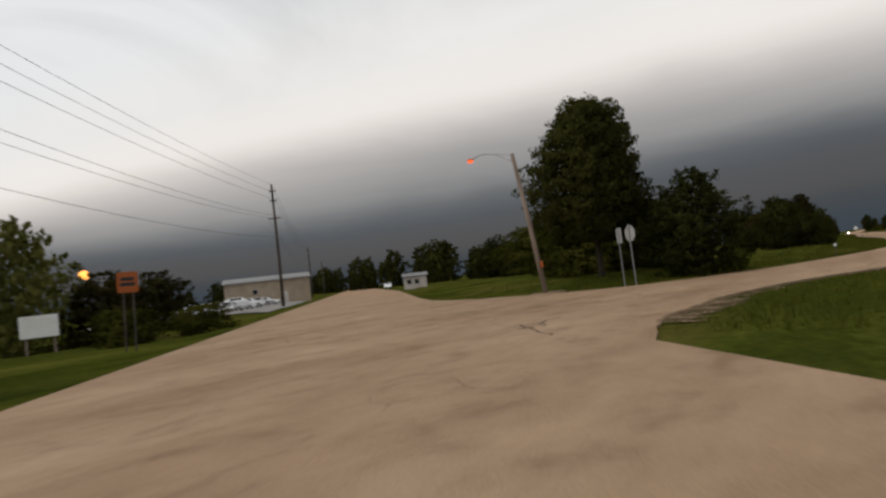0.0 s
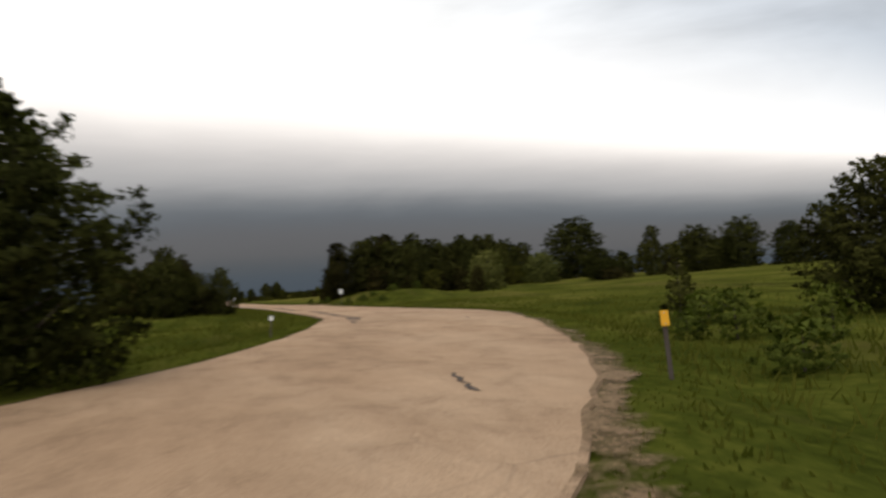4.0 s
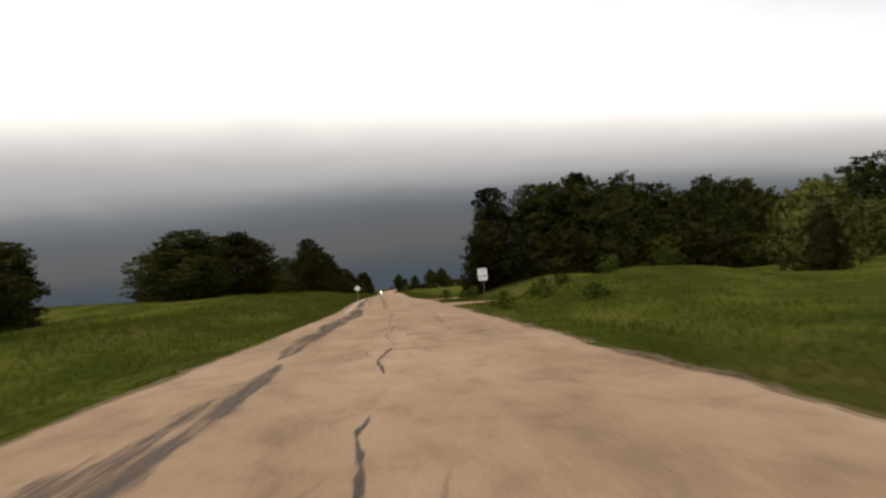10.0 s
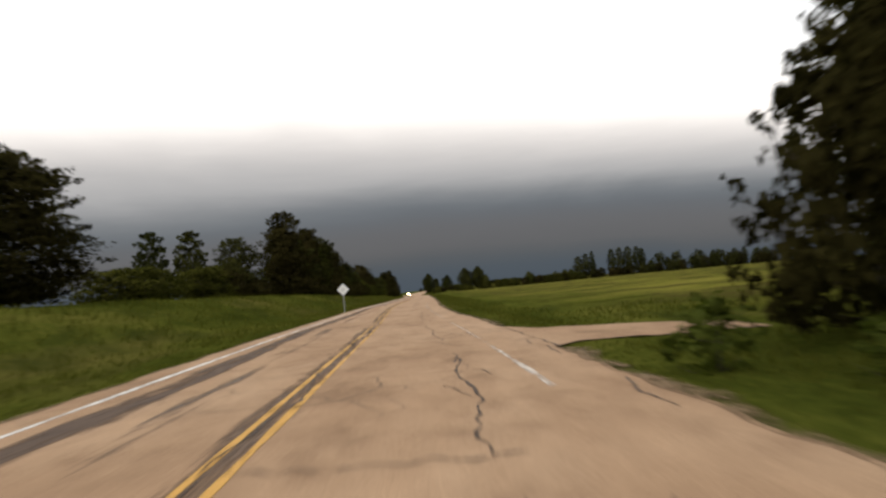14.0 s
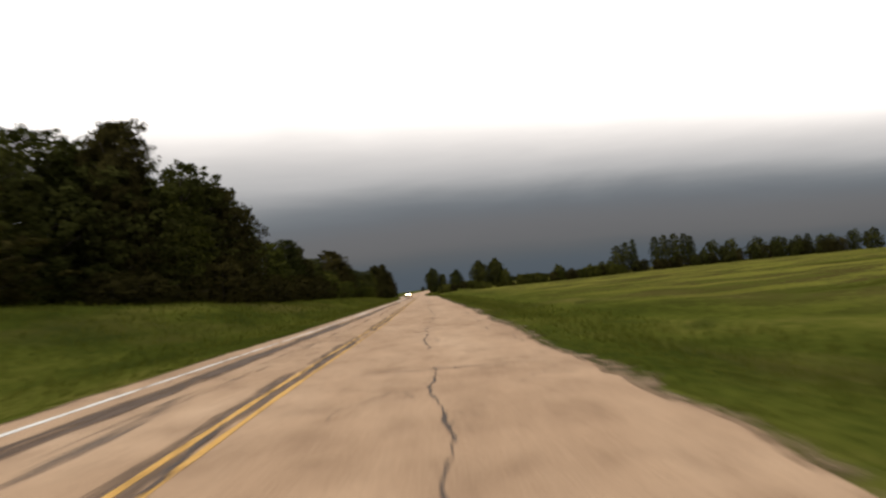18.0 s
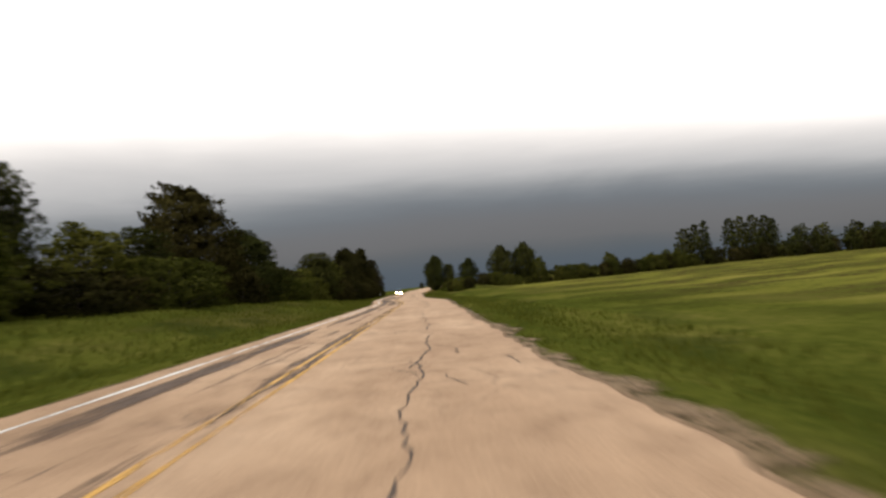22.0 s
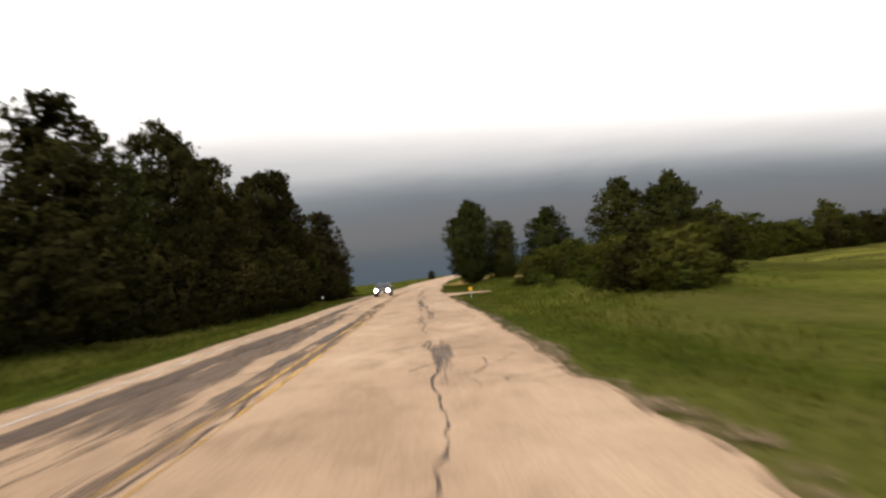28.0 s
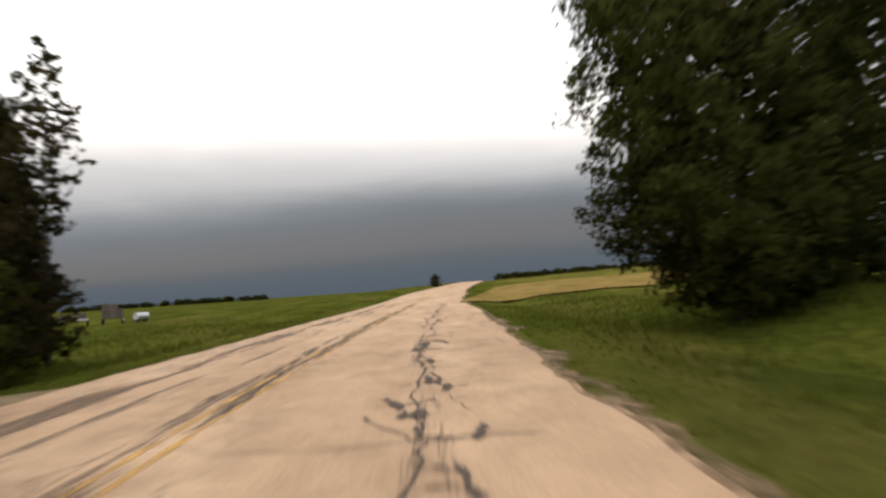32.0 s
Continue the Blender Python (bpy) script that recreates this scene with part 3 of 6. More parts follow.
def ground_z(x, y):
    x, y = np.asarray(x, float), np.asarray(y, float)
    gap = road_gap(x, y)
    east = x - right_of(y)
    fade = np.clip((y + 448) / 40, 0, 1)
    rise = 5.5 * (1 - np.exp(-np.maximum(0, east - 3.5) * 0.036 / 5.5)) * fade
    rise = rise * (1 - 0.6 * np.exp(-((y - 5) / 28) ** 2))
    bank = 1.5 * np.exp(-((x - 19.0) / 6.0) ** 2) * np.clip((y + 368) / 12, 0, 1) * np.clip((-322 - y) / 8, 0, 1) + 1.1 * np.exp(-((x - 14) / 6.0) ** 2 - ((y + 28) / 14.0) ** 2)
    rise = rise * (1 - 0.85 * np.exp(-((y + 342) / 3.6) ** 2))
    bank = bank * (1 - 0.85 * np.exp(-((y + 342) / 3.6) ** 2))
    bank = bank + 0.42 * np.exp(-((x + 17) / 7.0) ** 2 - ((y + 427) / 7.0) ** 2)
    bank = bank + 0.85 * np.exp(-((x - 9.0) / 4.6) ** 2 - ((y - 13.5) / 10.0) ** 2)
    ahead = road_rise(y) * np.clip((x + 40) / 40, 0, 1)
    z = rise + bank + ahead + west_bank(x, y) + 0.10 * waves(x, y) * np.clip(gap / 6, 0, 1)
    z = z - 0.22 * np.exp(-((gap - 3.2) / 1.3) ** 2)                      # shallow ditch
    for c, w in PADS:
        z = z * (1 - np.exp(-(np.abs(y - c) / w) ** 4) * np.clip((16 - east) / 5, 0, 1) * (east > -1))
    k = np.clip((gap - 0.1 - 14 * np.clip((-105 - x) / 40, 0, 1)) / 2.2, 0, 1)
    k = k * k * (3 - 2 * k)
    low = road_rise(y) * np.clip((x + 40) / 40, 0, 1) - 0.05
    return low + (z - low) * k


def gz(x, y):
    return float(ground_z(x, y))


# ground and roads -------------------------------------------------------------
def axis(near0, near1, step, far0, far1):
    a = list(np.arange(near0, near1 + 0.01, step))
    lo, hi, d = near0, near1, step
    while lo > far0:
        d *= 1.22
        lo -= d
        a.insert(0, max(lo, far0))
    d = step
    while hi < far1:
        d *= 1.22
        hi += d
        a.append(min(hi, far1))
    return np.array(a)


def build_ground():
    xs, ys = axis(-112, 40, 1.0, -4200, 4200), axis(-472, 60, 1.5, -4200, 4700)
    X, Y = np.meshgrid(xs, ys)
    Z = ground_z(X, Y)
    far = np.maximum(0, np.hypot(X, Y + 200) - 500)
    Z = Z + np.where(far > 0, -0.004 * far * (Y < 0) * 0.2, 0)
    nx, ny = len(xs), len(ys)
    v = np.stack([X, Y, Z], -1).reshape(-1, 3)
    i = (np.arange(ny - 1)[:, None] * nx + np.arange(nx - 1)[None]).reshape(-1)
    me = mesh_from("ground", v.tolist(), np.stack([i, i + 1, i + nx + 1, i + nx], 1).tolist(), TURF, True)
    tagged(new("ground", me), "rough green grassland with mown verges and fields", "ground", kind="structure")


build_ground()


def strip(name, ys, xl, xr, z, mat, cols=1, skirt=0.0):
    """A band along the county road between xl and xr at the heights z."""
    verts, faces = [], []
    n = cols + 1
    for y, a, b, h in zip(ys, xl, xr, z):
        for k in range(n):
            t = k / cols
            verts.append((a + (b - a) * t, y, h))
    for r in range(len(ys) - 1):
        for k in range(cols):
            i = r * n + k
            faces.append((i, i + 1, i + n + 1, i + n))
    if skirt:
        base = len(verts)
        for r in range(len(ys)):
            for k in (0, cols):
                x, y, h = verts[r * n + k]
                verts.append((x, y, h - skirt))
        for r in range(len(ys) - 1):
            faces.append((r * n, (r + 1) * n, base + 2 * r + 2, base + 2 * r))
            faces.append((r * n + cols, base + 2 * r + 1, base + 2 * r + 3, (r + 1) * n + cols))
    me = mesh_from(name, verts, faces, mat)
    if not skirt:
        uv = me.uv_layers.new(name="across")
        idx = np.zeros(len(me.loops), dtype=np.int32)
        me.loops.foreach_get("vertex_index", idx)
        uv.data.foreach_set("uv", np.stack([(idx % n) / cols, (idx // n) * 1.0], 1).astype(np.float32).reshape(-1))
    return me


def wander(ys, seed, amp, length):
    r = random.Random(seed)
    k = np.arange(ys[0] - length, ys[-1] + 2 * length, length)
    v = np.array([r.uniform(-1, 1) for _ in k])
    u = (ys - k[0]) / length
    i = np.clip(u.astype(int), 0, len(k) - 2)
    f = u - i
    f = f * f * (3 - 2 * f)
    return amp * (v[i] * (1 - f) + v[i + 1] * f)


def build_county_road():
    ys = np.concatenate([np.arange(-459, 60, 0.5), np.arange(60, 320, 4.0)])
    rl, rr = left_of(ys), right_of(ys)
    ragged = np.clip((ys + 432) / 10, 0, 1)
    rl = rl + wander(ys, 3, 0.08, 1.1) * ragged
    rr = rr + wander(ys, 4, 0.10, 0.6) + wander(ys, 5, 0.12, 4.0) * ragged
    z = road_rise(ys) - 0.012 * (ys < -455.2)
    tagged(new("road", strip("road", ys, rl, rr, z + 0.006, ASPHALT, 6, 0.3)), "worn pinkish-tan rural asphalt road, cracked and ragged at its edges", "road", kind="structure")
    wide = np.clip((-416 - ys) / 12, 0, 1) + 2.6 * np.clip((-440 - ys) / 6, 0, 1)
    for edge, sign, extra in ((rl, -1, 0 * ys), (rr, 1, wide * 0.25)):
        verts, faces, n = [], [], 5
        out = (0.40 if sign > 0 else 0.20) + np.abs(wander(ys, 7 if sign > 0 else 6, 0.55 if sign > 0 else 0.3, 1.9)) + extra
        for k in range(n):
            x = edge + sign * (-0.10 + (out + 0.10) * k / (n - 1))
            h = np.maximum(ground_z(x, ys) + 0.03, z + 0.012 if k < 2 else -9)
            verts.append(np.stack([x, ys, h], 1))
        v = np.stack(verts, 1).reshape(-1, 3)
        m = len(ys)
        gates = ((-341.3, 6.5), (-317.3, 5.0), (-12.2, 7.0)) if sign > 0 else ((8.7, 4.5), (-446, 12.0))
        for a in range(m - 1):
            if any(abs(ys[a] - c) < w for c, w in gates) or ys[a] < -453.5:
                continue
            for k in range(n - 1):
                i = a * n + k
                faces.append((i, i + 1, i + n + 1, i + n) if sign > 0 else (i, i + n, i + n + 1, i + 1))
        me = mesh_from("road_shoulder", v.tolist(), faces, DIRT)
        uv = me.uv_layers.new(name="across")
        idx = np.zeros(len(me.loops), dtype=np.int32)
        me.loops.foreach_get("vertex_index", idx)
        uv.data.foreach_set("uv", np.stack([0.5 + 0.5 * (idx % n) / (n - 1), (idx // n) * 1.0], 1).astype(np.float32).reshape(-1))
        tagged(new("road_shoulder", me), "narrow crumbling brown dirt edge beside the asphalt", "road shoulder", kind="structure")


def build_town_road():
    verts, faces = [], []
    ss = np.arange(-470, 160, 2.5)
    for s in ss:
        for t in np.linspace(TOWN_LEFT, float(town_right(s)), 7):
            p = TOWN_N * t + TOWN_S * s
            verts.append((p[0], p[1], 0.0))
    for r in range(len(ss) - 1):
        for k in range(6):
            i = r * 7 + k
            faces.append((i, i + 1, i + 8, i + 7))
    tagged(new("road", mesh_from("road", verts, faces, ASPHALT)), "wide worn tan asphalt road through the junction", "road", kind="structure")
    verts, faces = [], []
    xs = np.arange(-33, -13.9, 0.5)
    for x in xs:
        y1 = float(np.interp(x, CORNER[:, 0], CORNER[:, 1]))
        y0 = min(y1 - 0.02, (TOWN_RIGHT - 0.6 - x * TOWN_N[0]) / TOWN_N[1])
        verts += [(x, y0, 0.003), (x, (y0 + y1) / 2, 0.003), (x, y1, 0.003), (x, y1, -0.2)]
    for k in range(len(xs) - 1):
        for j in range(3):
            faces.append((4 * k + j, 4 * k + 4 + j, 4 * k + 5 + j, 4 * k + j + 1))
    tagged(new("road", mesh_from("road", verts, faces, ASPHALT)), "rounded asphalt corner of the junction", "road", kind="structure")


build_county_road()
build_town_road()


def line_piece(name, y0, y1, center, width, mat, label, lift=0.011, seed=0, rough_edge=0.0, step=0.6, category="road marking"):
    ys = np.arange(y0, y1 + step * 0.5, step)
    c = center(ys)
    w = width * (1 + wander(ys, seed, rough_edge, 1.1))
    if category == "road patch":
        w = w * np.clip(np.minimum(ys - y0, y1 - ys) / 8, 0.02, 1) ** 0.6
    ob = new(name, strip(name, ys, c - w / 2, c + w / 2, road_rise(ys) + lift, mat))
    return tagged(ob, label, category, kind="structure")


def middle_of(y):
    return soft_table(MIDDLE, y)


for off in (-0.14, 0.14):
    line_piece("yellow_line", -345, -76, lambda y, o=off: middle_of(y) + o, 0.11, YELLOW, "worn yellow centre line painted on the road", seed=11 if off > 0 else 12, rough_edge=0.25)
    line_piece("yellow_line", -76, 300, lambda y, o=off: middle_of(y) + o, 0.11, RUBBED_YELLOW, "half-rubbed-off yellow centre line on cracked asphalt", seed=15 if off > 0 else 16, rough_edge=0.4)
line_piece("white_edge_line", -345, -62, lambda y: left_of(y) + 0.70, 0.14, WHITE_LINE, "worn white edge line painted on the road", seed=13, rough_edge=0.3)
line_piece("white_edge_line", -62, 300, lambda y: left_of(y) + 0.70, 0.14, FADED_LINE, "faded white edge line painted on the road", seed=17, rough_edge=0.4)
line_piece("white_edge_line", -327, -258, lambda y: right_of(y) - 1.25, 0.12, FADED_LINE, "faded white edge line painted on the road", seed=14, rough_edge=0.4)


def crack_strip(rng, pts, width, verts, faces, z):
    """One crooked crack along points, as a ragged ribbon."""
    pts = [Vector(p) for p in pts]
    base = len(verts)
    for k, p in enumerate(pts):
        d = pts[min(k + 1, len(pts) - 1)] - pts[max(k - 1, 0)]
        side = Vector((-d.y, d.x, 0)).normalized()
        ends = 0.3 if k in (0, len(pts) - 1) else 1.0
        w = width * rng.uniform(0.35, 1.5) * ends / 2
        h = float(road_rise(p.y)) + z
        verts += [(p.x - side.x * w, p.y - side.y * w, h), (p.x + side.x * w, p.y + side.y * w, h)]
    for k in range(len(pts) - 1):
        i = base + 2 * k
        faces.append((i, i + 2, i + 3, i + 1))


def crack_object(verts, faces, label):
    me = mesh_from("tar_crack", verts, faces, TAR)
    uv = me.uv_layers.new(name="across")
    for lp in me.loops:
        uv.data[lp.index].uv = (lp.vertex_index % 2, lp.vertex_index // 2)
    tagged(new("tar_crack", me), label, "road crack", kind="structure")


def walk_crack(rng, x, y, dx, dy, n, jitter):
    pts = [(x, y, 0)]
    for _ in range(n):
        x += dx + rng.uniform(-jitter, jitter)
        y += dy + rng.uniform(-jitter, jitter) * 0.7
        pts.append((x, y, 0))
    return pts


def build_patches():
    """Dark sealed strips and tar-filled cracks."""
    r = random.Random(8)
    line_piece("asphalt_patch", -414, -378, lambda y: left_of(y) + 1.75 + 0.25 * np.sin(y * 0.21), 1.7, SEAL, "dark worn streaks of old sealing in the left lane", 0.0085, 21, 0.25, category="road patch")
    line_piece("asphalt_patch", -377, -336, lambda y: left_of(y) + 1.6 + 0.12 * np.sin(y * 0.21), 1.5, PATCH, "long dark worn strip of old sealing in the left lane", 0.0085, 34, 0.25, category="road patch")
    line_piece("asphalt_patch", -335, -150, lambda y: left_of(y) + 1.38 + 0.08 * np.sin(y * 0.17), 1.0, PATCH, "long dark sealed strip along the left edge line", 0.0085, 22, 0.2, category="road patch")
    line_piece("asphalt_patch", -149, -20, lambda y: left_of(y) + 1.45 + 0.10 * np.sin(y * 0.13), 1.05, PATCH, "long dark sealed strip along the left edge line", 0.0085, 23, 0.2, category="road patch")
    line_piece("asphalt_patch", -335, 60, lambda y: left_of(y) + 2.35 + 0.10 * np.sin(y * 0.11), 0.9, FAINT, "faint dark streaks in the left lane's wheel track", 0.0075, 28, 0.3, category="road patch")
    line_piece("asphalt_patch", -118, -34, lambda y: left_of(y) + 2.2 + 0.14 * np.sin(y * 0.16), 1.9, STREAK, "broad dark worn streaks across the left lane", 0.0080, 41, 0.3, category="road patch")
    line_piece("asphalt_patch", -84, 26, lambda y: middle_of(y) - 0.42 + 0.06 * np.sin(y * 0.24), 0.5, SEAL, "dark broken sealing beside the centre line", 0.0090, 42, 0.35, category="road patch")
    line_piece("asphalt_patch", -19, 60, lambda y: left_of(y) + 1.3 + 0.10 * np.sin(y * 0.2), 1.2, STREAK, "dark worn streaks beside the edge line", 0.0085, 27, 0.3, category="road patch")
    line_piece("asphalt_patch", -345, 60, lambda y: middle_of(y) - 0.15, 0.9, STREAK, "dark worn streaks along the road's middle", 0.0070, 29, 0.2, category="road patch")
    line_piece("asphalt_patch", -62, 60, lambda y: middle_of(y) + 2.5 + 0.15 * np.sin(y * 0.3), 0.9, FAINT, "dark worn streaks in the wheel track", 0.0070, 30, 0.3, category="road patch")
    # the dark seam beside the yellow line, in broken lengths
    y = -404.0
    while y < 56:
        n = r.uniform(3, 12)
        off = 0.3 if y < -345 else -0.02
        pts = [(float(middle_of(q)) + off + 0.10 * math.sin(q * 0.9) + r.uniform(-0.05, 0.05), q, 0) for q in np.arange(y, y + n, 0.35)]
        v, f = [], []
        crack_strip(r, pts, 0.10 if r.random() < 0.4 else 0.055, v, f, 0.0135)
        crack_object(v, f, "broken dark seam along the road's middle")
        y += n + r.uniform(0.5, 7)
    # the long crack in the right lane with its branches
    y = -372.0
    while y < 58:
        n = r.uniform(8, 22)
        lane = lambda q: float(middle_of(q)) + 2.35 + 0.16 * math.sin(q * 0.19) + 0.07 * math.sin(q * 1.3)
        v, f = [], []
        crack_strip(r, [(lane(q) + r.uniform(-0.05, 0.05), q, 0) for q in np.arange(y, y + n, 0.28)], 0.062, v, f, 0.0125)
        for _ in range(int(n / 4.5)):
            q = r.uniform(y, y + n)
            way = r.choice((-1, 1))
            crack_strip(r, walk_crack(r, lane(q), q, way * r.uniform(0.03, 0.13), r.choice((-1, 1)) * r.uniform(0.05, 0.2), r.randint(5, 12), 0.06), r.uniform(0.03, 0.075), v, f, 0.0145)
        for _ in range(int(n / 7)):
            q = r.uniform(y, y + n)
            crack_strip(r, walk_crack(r, lane(q) + r.uniform(0.35, 0.9), q, r.uniform(-0.04, 0.04), 0.2, r.randint(4, 9), 0.08), r.uniform(0.025, 0.06), v, f, 0.0155)
        if y > -40:
            for q in np.arange(y, y + n, 0.9):
                crack_strip(r, walk_crack(r, lane(q) - 0.1, q, 0.07, r.uniform(-0.09, 0.09), r.randint(4, 8), 0.06), r.uniform(0.05, 0.13), v, f, 0.0165)
        crack_object(v, f, "crooked dark tar-filled crack with branches along the right lane")
        y += n + r.uniform(0.2, 4.0)
    # ragged tar blotches in two rows along the right lane near the end
    for _ in range(64):
        q = r.uniform(-34, 34)
        off = r.choice((2.25, 2.75, 2.5, 3.0)) + 0.12 * math.sin(q * 0.4)
        n = r.randint(3, 7)
        pts = walk_crack(r, float(middle_of(q)) + off + r.uniform(-0.12, 0.12), q, r.uniform(-0.03, 0.03), r.uniform(0.10, 0.2), n, 0.05)
        v, f = [], []
        crack_strip(r, pts, r.uniform(0.10, 0.26), v, f, 0.019 + 0.0004 * r.randint(0, 9))
        if r.random() < 0.5:
            crack_strip(r, walk_crack(r, pts[n // 2][0], pts[n // 2][1], r.choice((-1, 1)) * 0.09, r.uniform(-0.06, 0.06), 4, 0.04), r.uniform(0.04, 0.09), v, f, 0.0235)
        crack_object(v, f, "ragged dark tar blotch in the right lane")
    # cross joints
    for q, x0, x1, w in ((-318.3, 1.6, 4.6, 0.05), (-330.5, 3.0, 5.6, 0.04), (-250, 2.0, 5.5, 0.035), (-194, 1.6, 5.6, 0.03), (-120, 1.8, 5.4, 0.03), (-66, -0.2, 3.2, 0.04), (-33, -1, 2.2, 0.03), (-50, -4.2, -2.0, 0.03), (6, -2.4, 1.0, 0.03)):
        v, f = [], []
        n = 14
        crack_strip(r, [(x0 + (x1 - x0) * k / n, q + r.uniform(-0.1, 0.1), 0) for k in range(n + 1)], w * 2, v, f, 0.0175)
        crack_object(v, f, "thin dark cross joint in the lane")
    # broken asphalt along the right edge
    for _ in range(46):
        q = r.uniform(-330, 30)
        v, f = [], []
        crack_strip(r, walk_crack(r, float(right_of(q)) - r.uniform(0.25, 0.8), q, r.uniform(-0.03, 0.04), 0.22, r.randint(4, 11), 0.07), r.uniform(0.03, 0.08), v, f, 0.0115)
        crack_object(v, f, "short crooked crack along the crumbling edge")
    # dark seams where the driveways meet the road
    for y0, y1 in ((-347.5, -335.5), (-322.0, -312.5), (-17.5, -7.0)):
        v, f = [], []
        crack_strip(r, [(float(right_of(q)) + 0.05 + r.uniform(-0.04, 0.04), q, 0) for q in np.arange(y0, y1, 0.4)], 0.07, v, f, 0.034)
        crack_object(v, f, "dark seam between the road and a driveway")
    # cracks at the junction
    for w, run in ((0.05, ((-10.4, -445.6), (-10.0, -444.4), (-9.4, -443.4), (-8.8, -442.6), (-7.8, -442.8))), (0.08, ((-11.4, -453.4), (-11.3, -452.4), (-11.6, -451.2), (-11.4, -450.2))),
                   (0.10, ((-11.3, -452.4), (-10.8, -453.0))), (0.05, ((-12.2, -451.9), (-10.5, -454.2), (-9.8, -455.0))), (0.04, ((-11.8, -439.8), (-10.8, -440.5))), (0.09, ((-3.9, -434.5), (-4.2, -436.1), (-4.3, -436.9))),
                   (0.08, ((3.9, -415.3), (3.3, -417.4))), (0.10, ((-1.4, -412.9), (-0.7, -412.5), (-0.2, -411.6))), (0.05, ((-20.0, -447.0), (-17.0, -445.6), (-14.0, -443.5))), (0.06, ((-22.0, -452.0), (-18.5, -449.0))),
                   (0.07, ((1.5, -408.0), (3.4, -406.4)))):
        v, f, pts = [], [], []
        for (x0, y0), (x1, y1) in zip(run, run[1:]):
            n = max(3, int(math.hypot(x1 - x0, y1 - y0) / 0.22))
            pts += [(x0 + (x1 - x0) * k / n + r.uniform(-0.05, 0.05), y0 + (y1 - y0) * k / n + r.uniform(-0.05, 0.05), 0) for k in range(n)]
        crack_strip(r, pts, w * 1.5, v, f, 0.0185)
        crack_object(v, f, "crooked dark crack in the junction's asphalt")


build_patches()


def apron(pts, label, mat=ASPHALT, lift=0.03):
    """A driveway from its outline, given in pairs across it, laid on the ground."""
    verts, faces = [], []
    rows = []
    for (ax, ay, bx, by), (cx, cy, dx, dy) in zip(pts, pts[1:]):
        for i in range(6):
            t = i / 6
            rows.append((ax + (cx - ax) * t, ay + (cy - ay) * t, bx + (dx - bx) * t, by + (dy - by) * t))
    rows.append(pts[-1])
    for a, b, c, d in rows:
        for k in range(7):
            x, y = a + (c - a) * k / 6, b + (d - b) * k / 6
            near = max(0.0, min(1.0, float(road_gap(x, y)) / 2.5))
            verts.append((x, y, max(gz(x, y) + lift, 0.003 if near < 1 else -9)))
    for r in range(len(rows) - 1):
        for k in range(6):
            i = r * 7 + k
            faces.append((i, i + 1, i + 8, i + 7))
    tagged(new("driveway", mesh_from("driveway", verts, faces, mat)), label, "driveway", kind="structure")


apron([(6.6, -347.0, 6.6, -335.6), (8.8, -345.2, 8.8, -337.4), (12.0, -344.6, 12.0, -340.2), (17.0, -345.2, 17.0, -341.6)], "pale asphalt driveway leading off between the grass banks")
apron([(6.8, -322.5, 6.8, -312.0), (8.2, -320.6, 8.2, -315.2), (10.6, -320.2, 10.6, -315.9), (13.0, -320.4, 13.0, -318.0)], "short pale field entrance")
apron([(1.6, -17.8, 1.6, -6.4), (3.6, -15.4, 3.6, -9.4), (5.9, -14.2, 5.9, -11.0)], "pale asphalt driveway beside the big round tree")
apron([(-6.4, 12.5, -6.4, 5.0), (-8.2, 11, -8.2, 7), (-9.6, 10.5, -9.6, 7.5)], "short dirt field entrance", SHOULDER)



# trees --------------------------------------------------------------------------
def outline(shape, t):
    """The crown's half-width at height t, both from 0 to 1."""
    t = np.asarray(t, float)
    if shape == "oval":
        return np.where(t < 0.28, 0.50 + 0.50 * np.sqrt(np.clip(t, 0, 1) / 0.28), np.maximum(0.01, 1 - (np.maximum(t - 0.28, 0) / 0.73) ** 2.0) ** 0.76)
    if shape == "plump":
        return np.interp(t, (0, 0.1, 0.2, 0.4, 0.55, 0.7, 0.87, 0.95, 1.0), (0.36, 0.68, 0.92, 1.0, 0.96, 0.83, 0.54, 0.33, 0.1))
    if shape == "dome":
        return np.where(t < 0.3, 0.78 + 0.22 * t / 0.3, np.sqrt(np.maximum(0.01, 1 - (np.maximum(t - 0.3, 0) / 0.71) ** 2.1)))
    if shape == "cone":
        return (1.03 - t) ** 0.7
    if shape == "tower":
        return np.where(t < 0.5, 0.85 + 0.15 * np.sin(math.pi * t / 0.5), np.where(t < 0.62, 1 - (t - 0.5) * 4.5, 0.46 * np.sqrt(np.maximum(0.01, 1 - (np.maximum(t - 0.62, 0) / 0.385) ** 5))))
    if shape == "tuft":
        return np.sin(math.pi * np.clip(0.08 + 0.9 * t, 0, 1))
    return np.where(t < 0.22, 0.78 + 0.22 * t / 0.22, np.sqrt(np.maximum(0.01, 1 - (np.maximum(t - 0.22, 0) / 0.79) ** 2.6)))


